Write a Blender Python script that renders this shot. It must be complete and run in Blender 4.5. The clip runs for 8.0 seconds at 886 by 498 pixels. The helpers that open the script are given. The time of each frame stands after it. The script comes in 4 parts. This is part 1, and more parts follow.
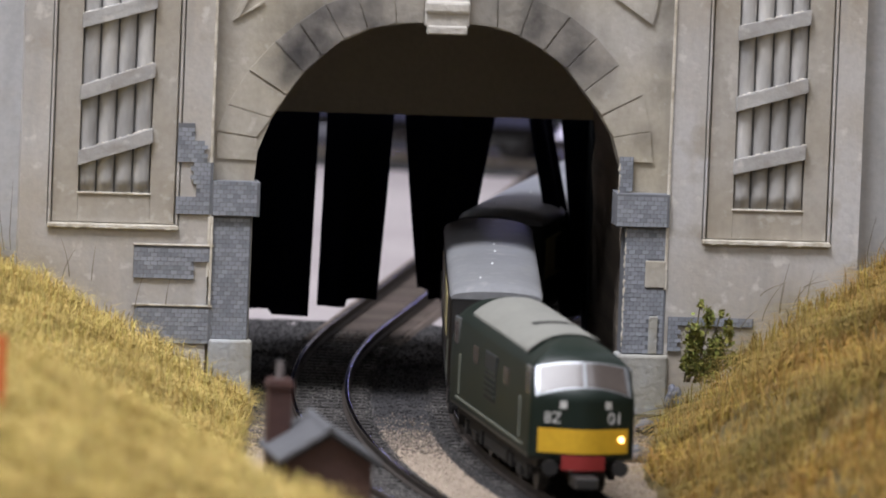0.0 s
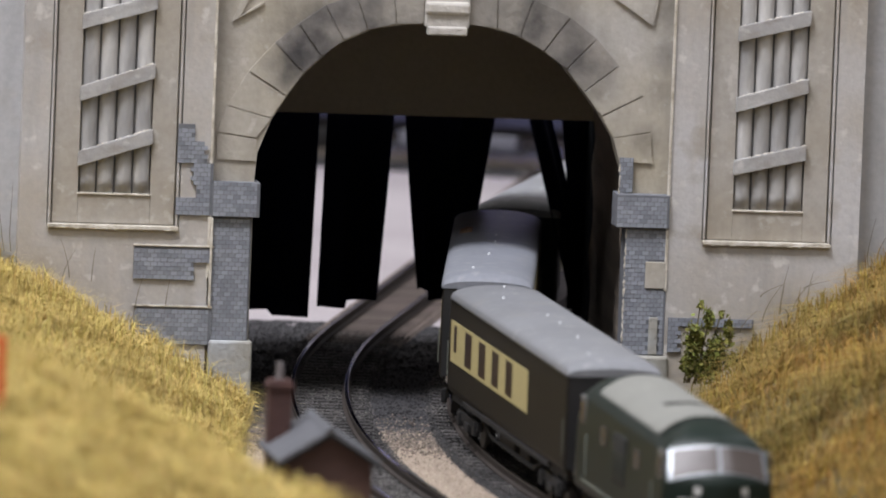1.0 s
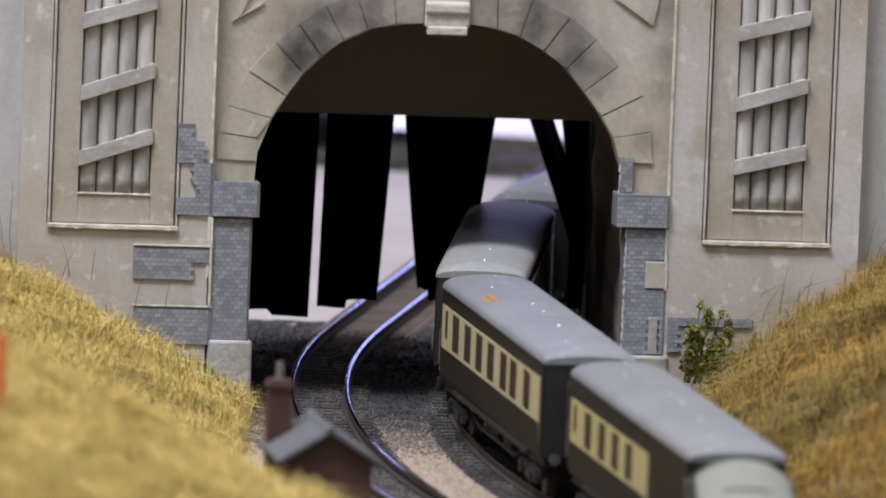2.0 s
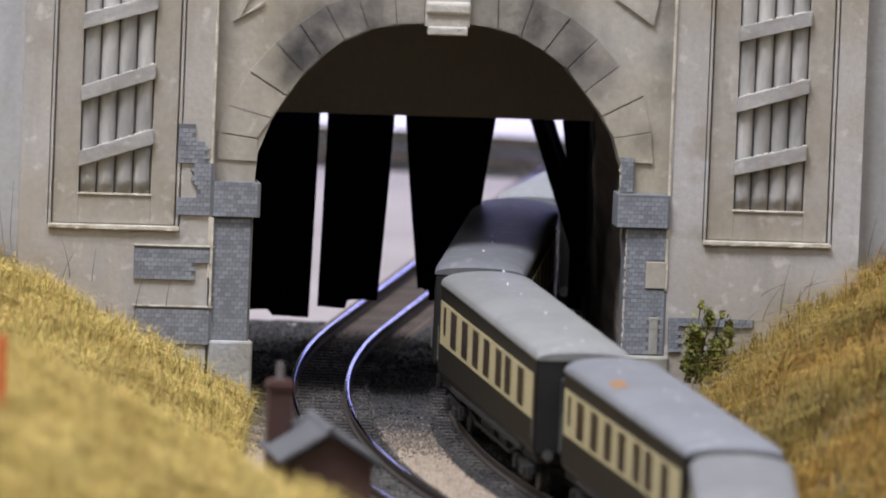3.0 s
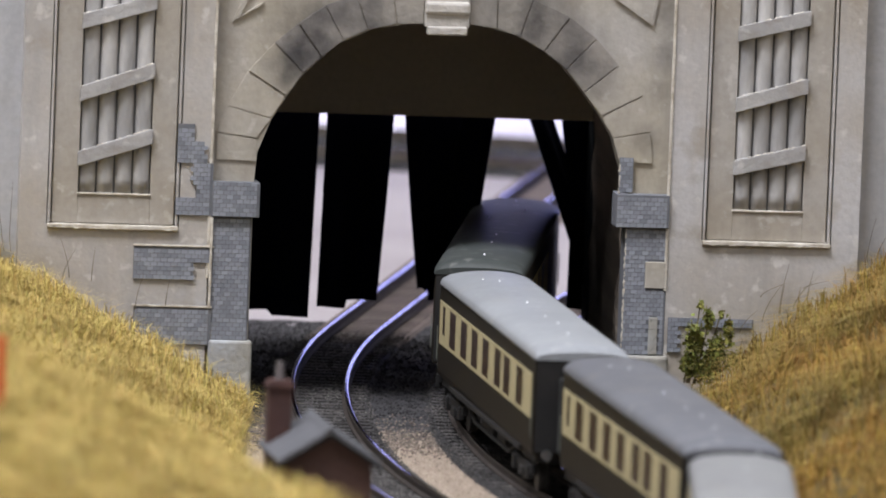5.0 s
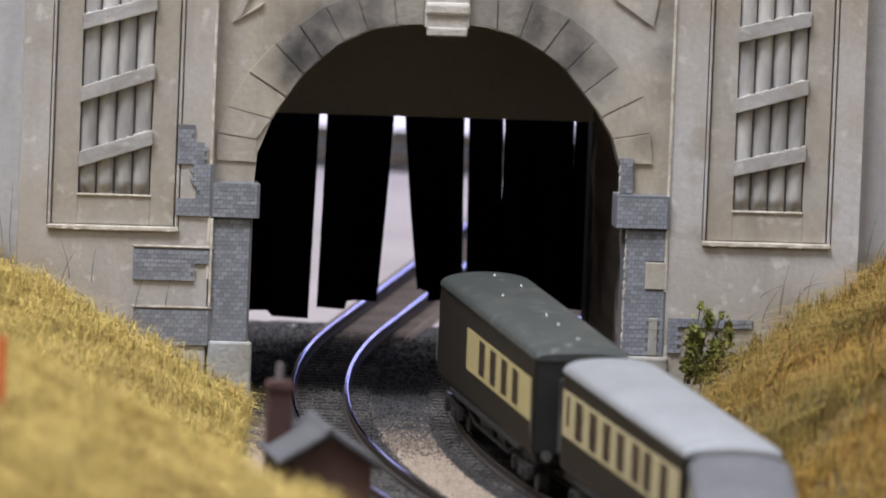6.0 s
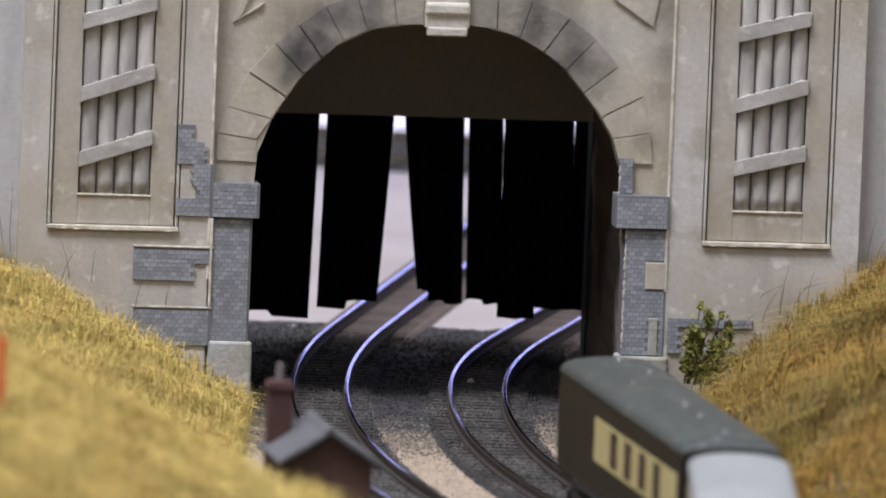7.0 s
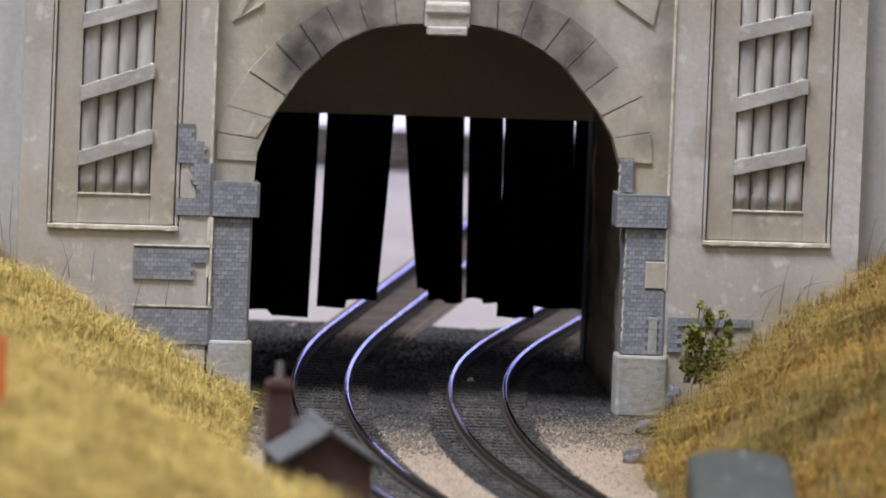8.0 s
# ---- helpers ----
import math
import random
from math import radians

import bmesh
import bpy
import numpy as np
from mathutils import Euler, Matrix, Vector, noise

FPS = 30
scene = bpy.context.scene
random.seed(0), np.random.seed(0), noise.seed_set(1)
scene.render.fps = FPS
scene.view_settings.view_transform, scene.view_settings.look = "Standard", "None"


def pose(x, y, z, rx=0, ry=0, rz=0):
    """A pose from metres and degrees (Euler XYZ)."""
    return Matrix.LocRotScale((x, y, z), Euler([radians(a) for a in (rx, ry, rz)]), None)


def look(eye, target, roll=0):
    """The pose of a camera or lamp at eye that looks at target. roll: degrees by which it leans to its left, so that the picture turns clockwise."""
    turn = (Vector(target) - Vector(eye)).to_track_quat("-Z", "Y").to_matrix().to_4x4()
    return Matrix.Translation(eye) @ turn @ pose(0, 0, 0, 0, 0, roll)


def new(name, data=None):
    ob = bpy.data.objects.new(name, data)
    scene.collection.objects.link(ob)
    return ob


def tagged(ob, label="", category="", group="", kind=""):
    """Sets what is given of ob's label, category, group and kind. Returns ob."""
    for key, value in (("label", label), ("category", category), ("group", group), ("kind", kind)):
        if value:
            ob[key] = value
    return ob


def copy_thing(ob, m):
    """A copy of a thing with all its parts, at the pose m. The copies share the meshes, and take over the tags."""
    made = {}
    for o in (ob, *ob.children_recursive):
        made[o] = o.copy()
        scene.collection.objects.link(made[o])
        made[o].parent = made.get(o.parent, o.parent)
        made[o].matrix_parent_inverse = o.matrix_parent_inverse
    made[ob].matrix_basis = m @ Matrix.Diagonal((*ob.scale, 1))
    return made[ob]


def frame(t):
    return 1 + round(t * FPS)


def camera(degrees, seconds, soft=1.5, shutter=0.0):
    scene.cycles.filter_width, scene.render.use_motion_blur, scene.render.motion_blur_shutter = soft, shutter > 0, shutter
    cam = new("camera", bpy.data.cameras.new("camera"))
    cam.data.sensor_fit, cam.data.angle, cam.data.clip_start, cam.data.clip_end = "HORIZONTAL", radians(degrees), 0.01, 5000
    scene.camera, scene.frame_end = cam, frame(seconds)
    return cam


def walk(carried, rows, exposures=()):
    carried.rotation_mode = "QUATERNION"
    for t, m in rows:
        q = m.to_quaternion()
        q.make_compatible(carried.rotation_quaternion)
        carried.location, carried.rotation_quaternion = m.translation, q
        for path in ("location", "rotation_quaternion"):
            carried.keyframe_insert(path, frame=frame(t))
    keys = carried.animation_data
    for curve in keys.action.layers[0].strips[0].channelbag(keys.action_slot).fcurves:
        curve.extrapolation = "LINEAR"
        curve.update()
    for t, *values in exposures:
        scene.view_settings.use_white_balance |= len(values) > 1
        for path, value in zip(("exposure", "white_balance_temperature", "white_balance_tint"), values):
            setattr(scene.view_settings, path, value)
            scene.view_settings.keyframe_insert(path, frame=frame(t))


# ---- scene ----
# the camera stands on a tripod in front of the layout and hardly stirs
cam = camera(3.43, 8.0, soft=1.8, shutter=0.0)
cam.data.dof.use_dof = True
cam.data.dof.focus_distance = 2.66
cam.data.dof.aperture_fstop = 50.0
EYE = Vector((0.0, -2.6491, 0.2792))
AIM = EYE + 2.66 * Vector((0.0, 0.99547, -0.09506))
PX = 2.66 / 26184
SHAKE = [(0.0, 0, -1.5), (0.5, -1, -2), (1.0, 0, 0), (1.25, 0, -1), (1.5, -1.5, -4), (1.75, 0, -1), (2.4, 0, 0), (3.0, 1, 0), (3.5, 0, 1),
         (4.0, 0, 2.5), (4.5, -1, 0), (5.2, 0, 0), (6.0, 0, 1.5), (6.5, 0, 0), (7.0, 0, 1.5), (7.5, 0, 0), (8.0, 0, 0)]
walk(cam, [(t, look(EYE, AIM + Vector((-dx * PX, 0, dy * PX)), 2.24)) for t, dx, dy in SHAKE])

# ---- light: an exhibition hall with ceiling panels, and two cold lamps added over the hidden sidings ----
scene.view_settings.exposure = -0.1
world = bpy.data.worlds.new("hall_air")
world.use_nodes = True
world.node_tree.nodes["Background"].inputs[0].default_value = (0.9, 0.95, 1.0, 1)
world.node_tree.nodes["Background"].inputs[1].default_value = 0.05
scene.world = world


def area(name, place, target, sx, sy, watts, color, spread=180):
    lamp = bpy.data.lights.new(name, "AREA")
    lamp.shape, lamp.size, lamp.size_y, lamp.energy, lamp.color = "RECTANGLE", sx, sy, watts, color
    lamp.spread = radians(spread)
    ob = new(name, lamp)
    ob.matrix_world = look(place, target)
    return ob


for lx, ly, watts in [(-1.3, -2.4, 22), (1.3, -2.4, 14), (-0.7, -0.75, 95), (0.9, -0.75, 18), (-1.3, 1.6, 12), (1.3, 1.6, 12)]:
    area("ceiling_lamp", (lx, ly, 2.05), (lx, ly, 0), 1.2, 0.6, watts, (0.915, 0.92, 1.0))
# unseen lamp, added low behind the curtain so the rails glint blue
area("rail_glint_lamp", (0.05, 0.636, 0.050), (0.03, 0.2, 0.030), 0.5, 0.036, 0.30, (0.30, 0.33, 1.0))
# second unseen lamp, added to turn the far board white
area("board_fill_lamp", (0.02, 0.63, 0.15), (0.02, 0.625, 0.0), 0.48, 0.12, 0.55, (0.72, 0.78, 1.0), 75)


# ---- materials ----
def material(name, color, rough=0.7, metal=0.0, other=None, scale=60.0, mix=0.5, bump=0.0, fine=900.0, glow=None, random_v=0.0, island=0.0, spec=0.4, spots=None, scuff=0.0, streak=0.0, squash=None):
    m = bpy.data.materials.new(name)
    m.use_nodes = True
    nt = m.node_tree
    b = nt.nodes["Principled BSDF"]
    b.inputs["Roughness"].default_value, b.inputs["Metallic"].default_value = rough, metal
    b.inputs["Specular IOR Level"].default_value = spec
    tc = nt.nodes.new("ShaderNodeTexCoord")
    col = nt.nodes.new("ShaderNodeRGB")
    col.outputs[0].default_value = (*color, 1)
    out = col.outputs[0]
    where = tc.outputs["Object"]
    if squash:
        sq = nt.nodes.new("ShaderNodeMapping")
        sq.inputs["Scale"].default_value = squash
        nt.links.new(where, sq.inputs["Vector"])
        where = sq.outputs[0]

    def noise_at(s, detail=4.0):
        n = nt.nodes.new("ShaderNodeTexNoise")
        n.inputs["Scale"].default_value, n.inputs["Detail"].default_value = s, detail
        nt.links.new(where, n.inputs["Vector"])
        return n.outputs["Fac"]

    def blend(fac, a, bb):
        x = nt.nodes.new("ShaderNodeMix")
        x.data_type = "RGBA"
        if hasattr(fac, "is_linked"):
            nt.links.new(fac, x.inputs[0])
        nt.links.new(a, x.inputs[6])
        if hasattr(bb, "is_linked"):
            nt.links.new(bb, x.inputs[7])
        else:
            x.inputs[7].default_value = (*bb, 1)
        return x.outputs[2]

    def ramp(v, lo, hi, top=1.0):
        r = nt.nodes.new("ShaderNodeMapRange")
        r.inputs[1].default_value, r.inputs[2].default_value, r.inputs[4].default_value = lo, hi, top
        nt.links.new(v, r.inputs[0])
        return r.outputs[0]

    big, small = noise_at(scale), noise_at(fine, 3.0)
    if other:
        out = blend(ramp(big, 0.5 - 0.16, 0.5 + 0.16, mix), out, other)
    out = blend(ramp(small, 0.35, 0.75, 0.22), out, tuple(c * 0.45 for c in color))
    if streak:
        mp = nt.nodes.new("ShaderNodeMapping")
        mp.inputs["Scale"].default_value = (1, 1, 0.13)
        nt.links.new(tc.outputs["Object"], mp.inputs["Vector"])
        n = nt.nodes.new("ShaderNodeTexNoise")
        n.inputs["Scale"].default_value, n.inputs["Detail"].default_value = 210.0, 5.0
        nt.links.new(mp.outputs[0], n.inputs["Vector"])
        out = blend(ramp(n.outputs["Fac"], 0.5, 0.72, streak), out, tuple(c * 0.5 for c in color))
    if scuff:
        out = blend(ramp(noise_at(330.0, 6.0), 0.60, 0.70, scuff), out, (0.66, 0.64, 0.60))
        out = blend(ramp(noise_at(120.0, 6.0), 0.58, 0.72, scuff), out, (0.30, 0.255, 0.19))
    for (px, pz, rad, power) in spots or ():
        d = nt.nodes.new("ShaderNodeVectorMath")
        d.operation = "DISTANCE"
        s = nt.nodes.new("ShaderNodeMapping")
        s.inputs["Scale"].default_value = (1, 0, 1)
        nt.links.new(tc.outputs["Object"], s.inputs["Vector"])
        nt.links.new(s.outputs[0], d.inputs[0])
        d.inputs[1].default_value = (px, 0, pz)
        near = ramp(d.outputs["Value"], rad, rad * 0.2, power)
        mul = nt.nodes.new("ShaderNodeMath")
        mul.operation = "MULTIPLY"
        nt.links.new(near, mul.inputs[0])
        nt.links.new(ramp(noise_at(120.0), 0.25, 0.62), mul.inputs[1])
        out = blend(mul.outputs[0], out, (0.035, 0.033, 0.034))
    if random_v or island:
        src = nt.nodes.new("ShaderNodeNewGeometry").outputs["Random Per Island"] if island else nt.nodes.new("ShaderNodeObjectInfo").outputs["Random"]
        h = nt.nodes.new("ShaderNodeHueSaturation")
        amount = island or random_v
        r = nt.nodes.new("ShaderNodeMapRange")
        r.inputs[3].default_value, r.inputs[4].default_value = 1 - amount, 1 + amount
        nt.links.new(src, r.inputs[0])
        nt.links.new(r.outputs[0], h.inputs["Value"])
        r2 = nt.nodes.new("ShaderNodeMapRange")
        r2.inputs[3].default_value, r2.inputs[4].default_value = 0.5 - 0.05 * amount, 0.5 + 0.05 * amount
        w = nt.nodes.new("ShaderNodeMath")
        w.operation = "FRACT"
        k = nt.nodes.new("ShaderNodeMath")
        k.operation = "MULTIPLY"
        k.inputs[1].default_value = 17.3
        nt.links.new(src, k.inputs[0])
        nt.links.new(k.outputs[0], w.inputs[0])
        nt.links.new(w.outputs[0], r2.inputs[0])
        nt.links.new(r2.outputs[0], h.inputs["Hue"])
        nt.links.new(out, h.inputs["Color"])
        out = h.outputs[0]
    nt.links.new(out, b.inputs["Base Color"])
    if bump:
        bp = nt.nodes.new("ShaderNodeBump")
        bp.inputs["Strength"].default_value, bp.inputs["Distance"].default_value = bump, 0.0006
        nt.links.new(small, bp.inputs["Height"])
        nt.links.new(bp.outputs[0], b.inputs["Normal"])
    if glow:
        b.inputs["Emission Color"].default_value, b.inputs["Emission Strength"].default_value = (*color, 1), glow
    return m


SOOT = [(-0.0255, 0.0630, 0.0105, 1.0), (-0.014, 0.0685, 0.012, 0.75), (0.0145, 0.0675, 0.0115, 0.85), (0.022, 0.0615, 0.009, 0.7), (-0.029, 0.0575, 0.006, 0.7), (0.027, 0.056, 0.006, 0.5), (0.0385, 0.0625, 0.0045, 0.5), (0.0375, 0.055, 0.004, 0.4), (0.0392, 0.070, 0.006, 0.55), (0.0365, 0.047, 0.004, 0.4)]
M_TAN = material("tan_plaster", (0.435, 0.39, 0.305), 0.75, other=(0.47, 0.45, 0.42), scale=40, mix=0.9, bump=0.2, spots=SOOT, scuff=0.4, streak=0.35)
M_GREY = material("grey_washed_plaster", (0.53, 0.52, 0.515), 0.7, other=(0.40, 0.35, 0.28), scale=36, mix=0.9, bump=0.2, scuff=0.6, streak=0.35)
M_WING = material("pale_grey_card", (0.47, 0.475, 0.49), 0.75, other=(0.41, 0.41, 0.405), scale=25, bump=0.1, scuff=0.2, streak=0.3)
M_PANEL = material("tan_recess_card", (0.375, 0.335, 0.275), 0.75, other=(0.45, 0.43, 0.40), scale=45, mix=0.8, bump=0.1, scuff=0.35, streak=0.3)
M_SCUFF = material("chipped_white_edge", (0.72, 0.68, 0.60), 0.7, other=(0.38, 0.33, 0.25), scale=380, mix=0.9, bump=0.4)
M_POLE = material("grey_column_paint", (0.54, 0.525, 0.505), 0.7, other=(0.27, 0.265, 0.26), scale=190, mix=0.9, bump=0.3, fine=1300, streak=0.6, squash=(1, 1, 0.35))
# the shade between the columns is put into this card's dark colour
M_SHADOWED = material("shaded_backing_card", (0.15, 0.147, 0.147), 0.9, other=(0.09, 0.09, 0.09), scale=120)
M_SLAT = material("grey_batten_paint", (0.46, 0.45, 0.435), 0.7, other=(0.30, 0.29, 0.285), scale=120, mix=0.7, bump=0.3, scuff=0.4)
M_BRICK = material("blue_grey_stone", (0.235, 0.25, 0.285), 0.8, other=(0.34, 0.355, 0.38), scale=240, mix=0.7, bump=0.2, random_v=0.2)
M_MORTAR = material("grey_mortar", (0.17, 0.175, 0.19), 0.9, scale=200, other=(0.11, 0.115, 0.13))
M_PLINTH = material("weathered_plinth", (0.34, 0.325, 0.28), 0.8, other=(0.42, 0.44, 0.46), scale=130, mix=0.8, bump=0.4, scuff=0.4, streak=0.5)
M_LINING = material("brown_card_lining", (0.24, 0.195, 0.15), 0.9, other=(0.08, 0.066, 0.053), scale=130, mix=0.8, bump=0.5, fine=500, squash=(1, 0.06, 1))
M_LINTEL = material("brown_lintel_card", (0.52, 0.47, 0.385), 0.9, other=(0.42, 0.38, 0.31), scale=40, mix=0.8, bump=0.3)
M_CURTAIN = material("black_cloth", (0.004, 0.005, 0.013), 0.95, spec=0.05)
M_GREYEDGE = material("blue_grey_edge", (0.055, 0.07, 0.09), 0.8)
M_DARKBALLAST = material("dark_cinder", (0.028, 0.027, 0.030), 0.9, other=(0.078, 0.073, 0.071), scale=170, mix=0.7, bump=1.0, fine=1400)
M_BED = material("weathered_ballast", (0.022, 0.021, 0.022), 0.85, other=(0.055, 0.052, 0.05), scale=80, mix=0.6, bump=1.0, fine=1500)
M_CORK = material("brown_cork", (0.15, 0.115, 0.095), 0.9, other=(0.10, 0.08, 0.07), scale=120, mix=0.8, bump=0.6)
M_SAND = material("beige_fine_gravel", (0.39, 0.315, 0.245), 0.9, other=(0.31, 0.25, 0.19), scale=160, mix=0.6, bump=1.0, fine=1700)
M_STONE = material("loose_beige_stone", (0.42, 0.345, 0.27), 0.9, island=0.3)
M_CINDER = material("loose_dark_stone", (0.046, 0.044, 0.046), 0.9, island=0.75)
M_MIXED = material("dusty_brown_stone", (0.17, 0.14, 0.115), 0.9, island=0.6)
M_DUST = material("dusty_ballast_stone", (0.036, 0.034, 0.033), 0.9, island=0.8, other=(0.15, 0.14, 0.13), scale=45, mix=0.9)
M_SLEEPER = material("brown_black_sleeper", (0.024, 0.021, 0.021), 0.7, other=(0.075, 0.07, 0.066), scale=70, mix=0.7, random_v=0.3, bump=0.4)
M_OLDSLEEPER = material("faded_brown_sleeper", (0.11, 0.085, 0.072), 0.75, other=(0.07, 0.056, 0.05), scale=110, mix=0.7, random_v=0.3)
M_RAILHEAD = material("polished_rail", (0.42, 0.39, 0.36), 0.12, 1.0, other=(0.22, 0.18, 0.15), scale=300, mix=0.7, bump=0.12, fine=700)
M_RAIL = material("rusty_rail_side", (0.030, 0.023, 0.019), 0.8, other=(0.055, 0.043, 0.036), scale=300, bump=0.2)
M_BOARD = material("pale_painted_board", (0.41, 0.37, 0.375), 0.8, other=(0.30, 0.265, 0.27), scale=14, mix=0.7, bump=0.2)
M_TIMBER = material("pine_timber", (0.36, 0.25, 0.14), 0.7, other=(0.28, 0.18, 0.10), scale=8, mix=0.8, fine=120, streak=0.3)
M_EARTH = material("scenic_earth", (0.13, 0.095, 0.038), 0.95, other=(0.075, 0.065, 0.026), scale=60, bump=0.6)
M_GRASS_A = material("golden_grass", (0.60, 0.465, 0.155), 0.8, island=0.4, other=(0.40, 0.285, 0.07), scale=60, mix=0.8)
M_GRASS_B = material("ochre_grass", (0.40, 0.235, 0.048), 0.8, island=0.5, other=(0.17, 0.145, 0.042), scale=36, mix=0.95)
M_LEAF = material("moss_green_leaf", (0.17, 0.175, 0.036), 0.8, island=0.6)
M_STALK = material("dry_stalk", (0.15, 0.125, 0.08), 0.9)
M_ROCK = material("grey_blue_rock", (0.17, 0.18, 0.215), 0.85, other=(0.07, 0.07, 0.08), scale=260, mix=0.8, bump=0.7)
M_HUTBRICK = material("red_brown_brick", (0.07, 0.036, 0.029), 0.9, other=(0.05, 0.03, 0.027), scale=200, random_v=0.25, bump=0.3)
M_HUTROOF = material("grey_slate", (0.085, 0.087, 0.095), 0.9, other=(0.14, 0.14, 0.15), scale=160, random_v=0.2, bump=0.3)
M_POT = material("grey_pot", (0.17, 0.15, 0.15), 0.8)
M_ORANGE = material("orange_paint", (0.75, 0.16, 0.05), 0.6)
M_GREEN = material("loco_green", (0.0065, 0.0135, 0.0098), 0.45, other=(0.011, 0.020, 0.0145), scale=90, spec=0.3)
M_LOCOROOF = material("loco_roof_grey", (0.24, 0.24, 0.215), 0.55, other=(0.20, 0.20, 0.18), scale=80)
M_YELLOW = material("warning_yellow", (0.60, 0.36, 0.02), 0.55)
M_RED = material("buffer_red", (0.24, 0.022, 0.02), 0.55)
M_BLACK = material("underframe_black", (0.009, 0.0085, 0.0085), 0.75, other=(0.022, 0.020, 0.018), scale=200)
M_WHITE = material("white_lining", (0.50, 0.50, 0.48), 0.6)
M_LINE = material("dull_cream_line", (0.15, 0.16, 0.13), 0.6)
M_SILVER = material("silver_frame", (0.22, 0.23, 0.24), 0.35, 0.6)
M_BUFFER = material("bright_buffer_steel", (0.42, 0.42, 0.42), 0.25, 0.9)
M_GLASS = material("cab_glass", (0.075, 0.062, 0.055), 0.2, 0.0, spec=0.3)
M_WINDOW = material("coach_window", (0.030, 0.016, 0.012), 0.35, spec=0.25)
M_LAMP = material("lit_headlamp", (1.0, 0.62, 0.22), 0.4, glow=6.0)
M_BROWN = material("umber_coach_side", (0.018, 0.015, 0.0115), 0.5, other=(0.025, 0.0215, 0.0165), scale=60, spec=0.12)
M_CREAM = material("cream_coach_band", (0.47, 0.41, 0.235), 0.55, other=(0.41, 0.355, 0.205), scale=70)
M_BRAKECREAM = material("yellowed_cream_band", (0.47, 0.40, 0.19), 0.55, other=(0.42, 0.355, 0.165), scale=70)
M_GANGWAY = material("dark_gangway", (0.020, 0.022, 0.022), 0.7)
M_WHEEL = material("wheel_steel", (0.035, 0.033, 0.031), 0.5, 0.3)
M_HATCH = material("rust_brown_hatch", (0.30, 0.17, 0.09), 0.7)
# paler than the roofs, so each vent passes for a white glint
M_VENT = material("glint_vent_grey", (0.55, 0.56, 0.58), 0.25, spec=0.9)
M_WALL = material("hall_wall_paint", (0.62, 0.60, 0.56), 0.9, scale=2, other=(0.56, 0.55, 0.52), fine=60)
M_FLOOR = material("hall_floor", (0.22, 0.20, 0.18), 0.7, scale=3, other=(0.17, 0.15, 0.14), fine=60)


def roof_paint(name, color):
    return material(name, color, 0.48, other=tuple(c * 0.82 for c in color), scale=48, mix=0.9, spec=0.25, bump=0.12, scuff=0.12)


# ---- building helpers: all shapes below are in millimetres ----
MM = 0.001


def finish(name, bm, mat, smooth=False):
    bmesh.ops.scale(bm, vec=(MM, MM, MM), verts=bm.verts)
    bmesh.ops.recalc_face_normals(bm, faces=bm.faces)
    me = bpy.data.meshes.new(name)
    bm.to_mesh(me)
    bm.free()
    me.materials.append(mat)
    if smooth:
        me.polygons.foreach_set("use_smooth", [True] * len(me.polygons))
    return me


def part(name, bm, mat, parent=None, label="", smooth=False):
    ob = new(name, finish(name, bm, mat, smooth))
    ob.parent = parent
    if label:
        tagged(ob, label)
    return ob


def piece(name, me, parent, place=(0, 0, 0), rz=0.0):
    ob = new(name, me)
    ob.parent = parent
    ob.matrix_basis = pose(place[0] * MM, place[1] * MM, place[2] * MM, 0, 0, rz)
    return ob


def box(bm, x0, x1, y0, y1, z0, z1, bevel=0.0):
    r = bmesh.ops.create_cube(bm, size=1.0)
    m = Matrix.Translation(((x0 + x1) / 2, (y0 + y1) / 2, (z0 + z1) / 2)) @ Matrix.Diagonal((x1 - x0, y1 - y0, z1 - z0, 1))
    bmesh.ops.transform(bm, matrix=m, verts=r["verts"])
    if bevel:
        edges = list({e for v in r["verts"] for e in v.link_edges})
        bmesh.ops.bevel(bm, geom=edges, offset=bevel, segments=2, affect="EDGES", profile=0.5)
    return bm


def boxed(*a, **k):
    return box(bmesh.new(), *a, **k)


def cyl(bm, a, b, r, n=12, r2=None):
    a, b = Vector(a), Vector(b)
    turn = (b - a).to_track_quat("Z", "Y").to_matrix().to_4x4()
    bmesh.ops.create_cone(bm, cap_ends=True, segments=n, radius1=r, radius2=r if r2 is None else r2, depth=(b - a).length,
                          matrix=Matrix.Translation((a + b) / 2) @ turn)
    return bm


def prism(bm, outline, y0, y1, swap=False):
    """A polygon in x, z pushed from y0 to y1 (swap: a polygon in y, z pushed along x)."""
    def at(p, d):
        return (d, p[0], p[1]) if swap else (p[0], d, p[1])
    lo = [bm.verts.new(at(p, y0)) for p in outline]
    hi = [bm.verts.new(at(p, y1)) for p in outline]
    n = len(outline)
    for i in range(n):
        bm.faces.new((lo[i], lo[(i + 1) % n], hi[(i + 1) % n], hi[i]))
    bm.faces.new(lo)
    bm.faces.new(hi[::-1])
    return bm


def sheet(bm, fn, nu, nv):
    """A grid of fn(a, b), a and b from 0 to 1."""
    g = [[bm.verts.new(fn(i / nu, j / nv)) for j in range(nv + 1)] for i in range(nu + 1)]
    for i in range(nu):
        for j in range(nv):
            bm.faces.new((g[i][j], g[i + 1][j], g[i + 1][j + 1], g[i][j + 1]))
    return bm


def empty(name, label, category, group="", kind="", m=None):
    ob = new(name)
    if m is not None:
        ob.matrix_basis = m
    return tagged(ob, label, category, group, kind)


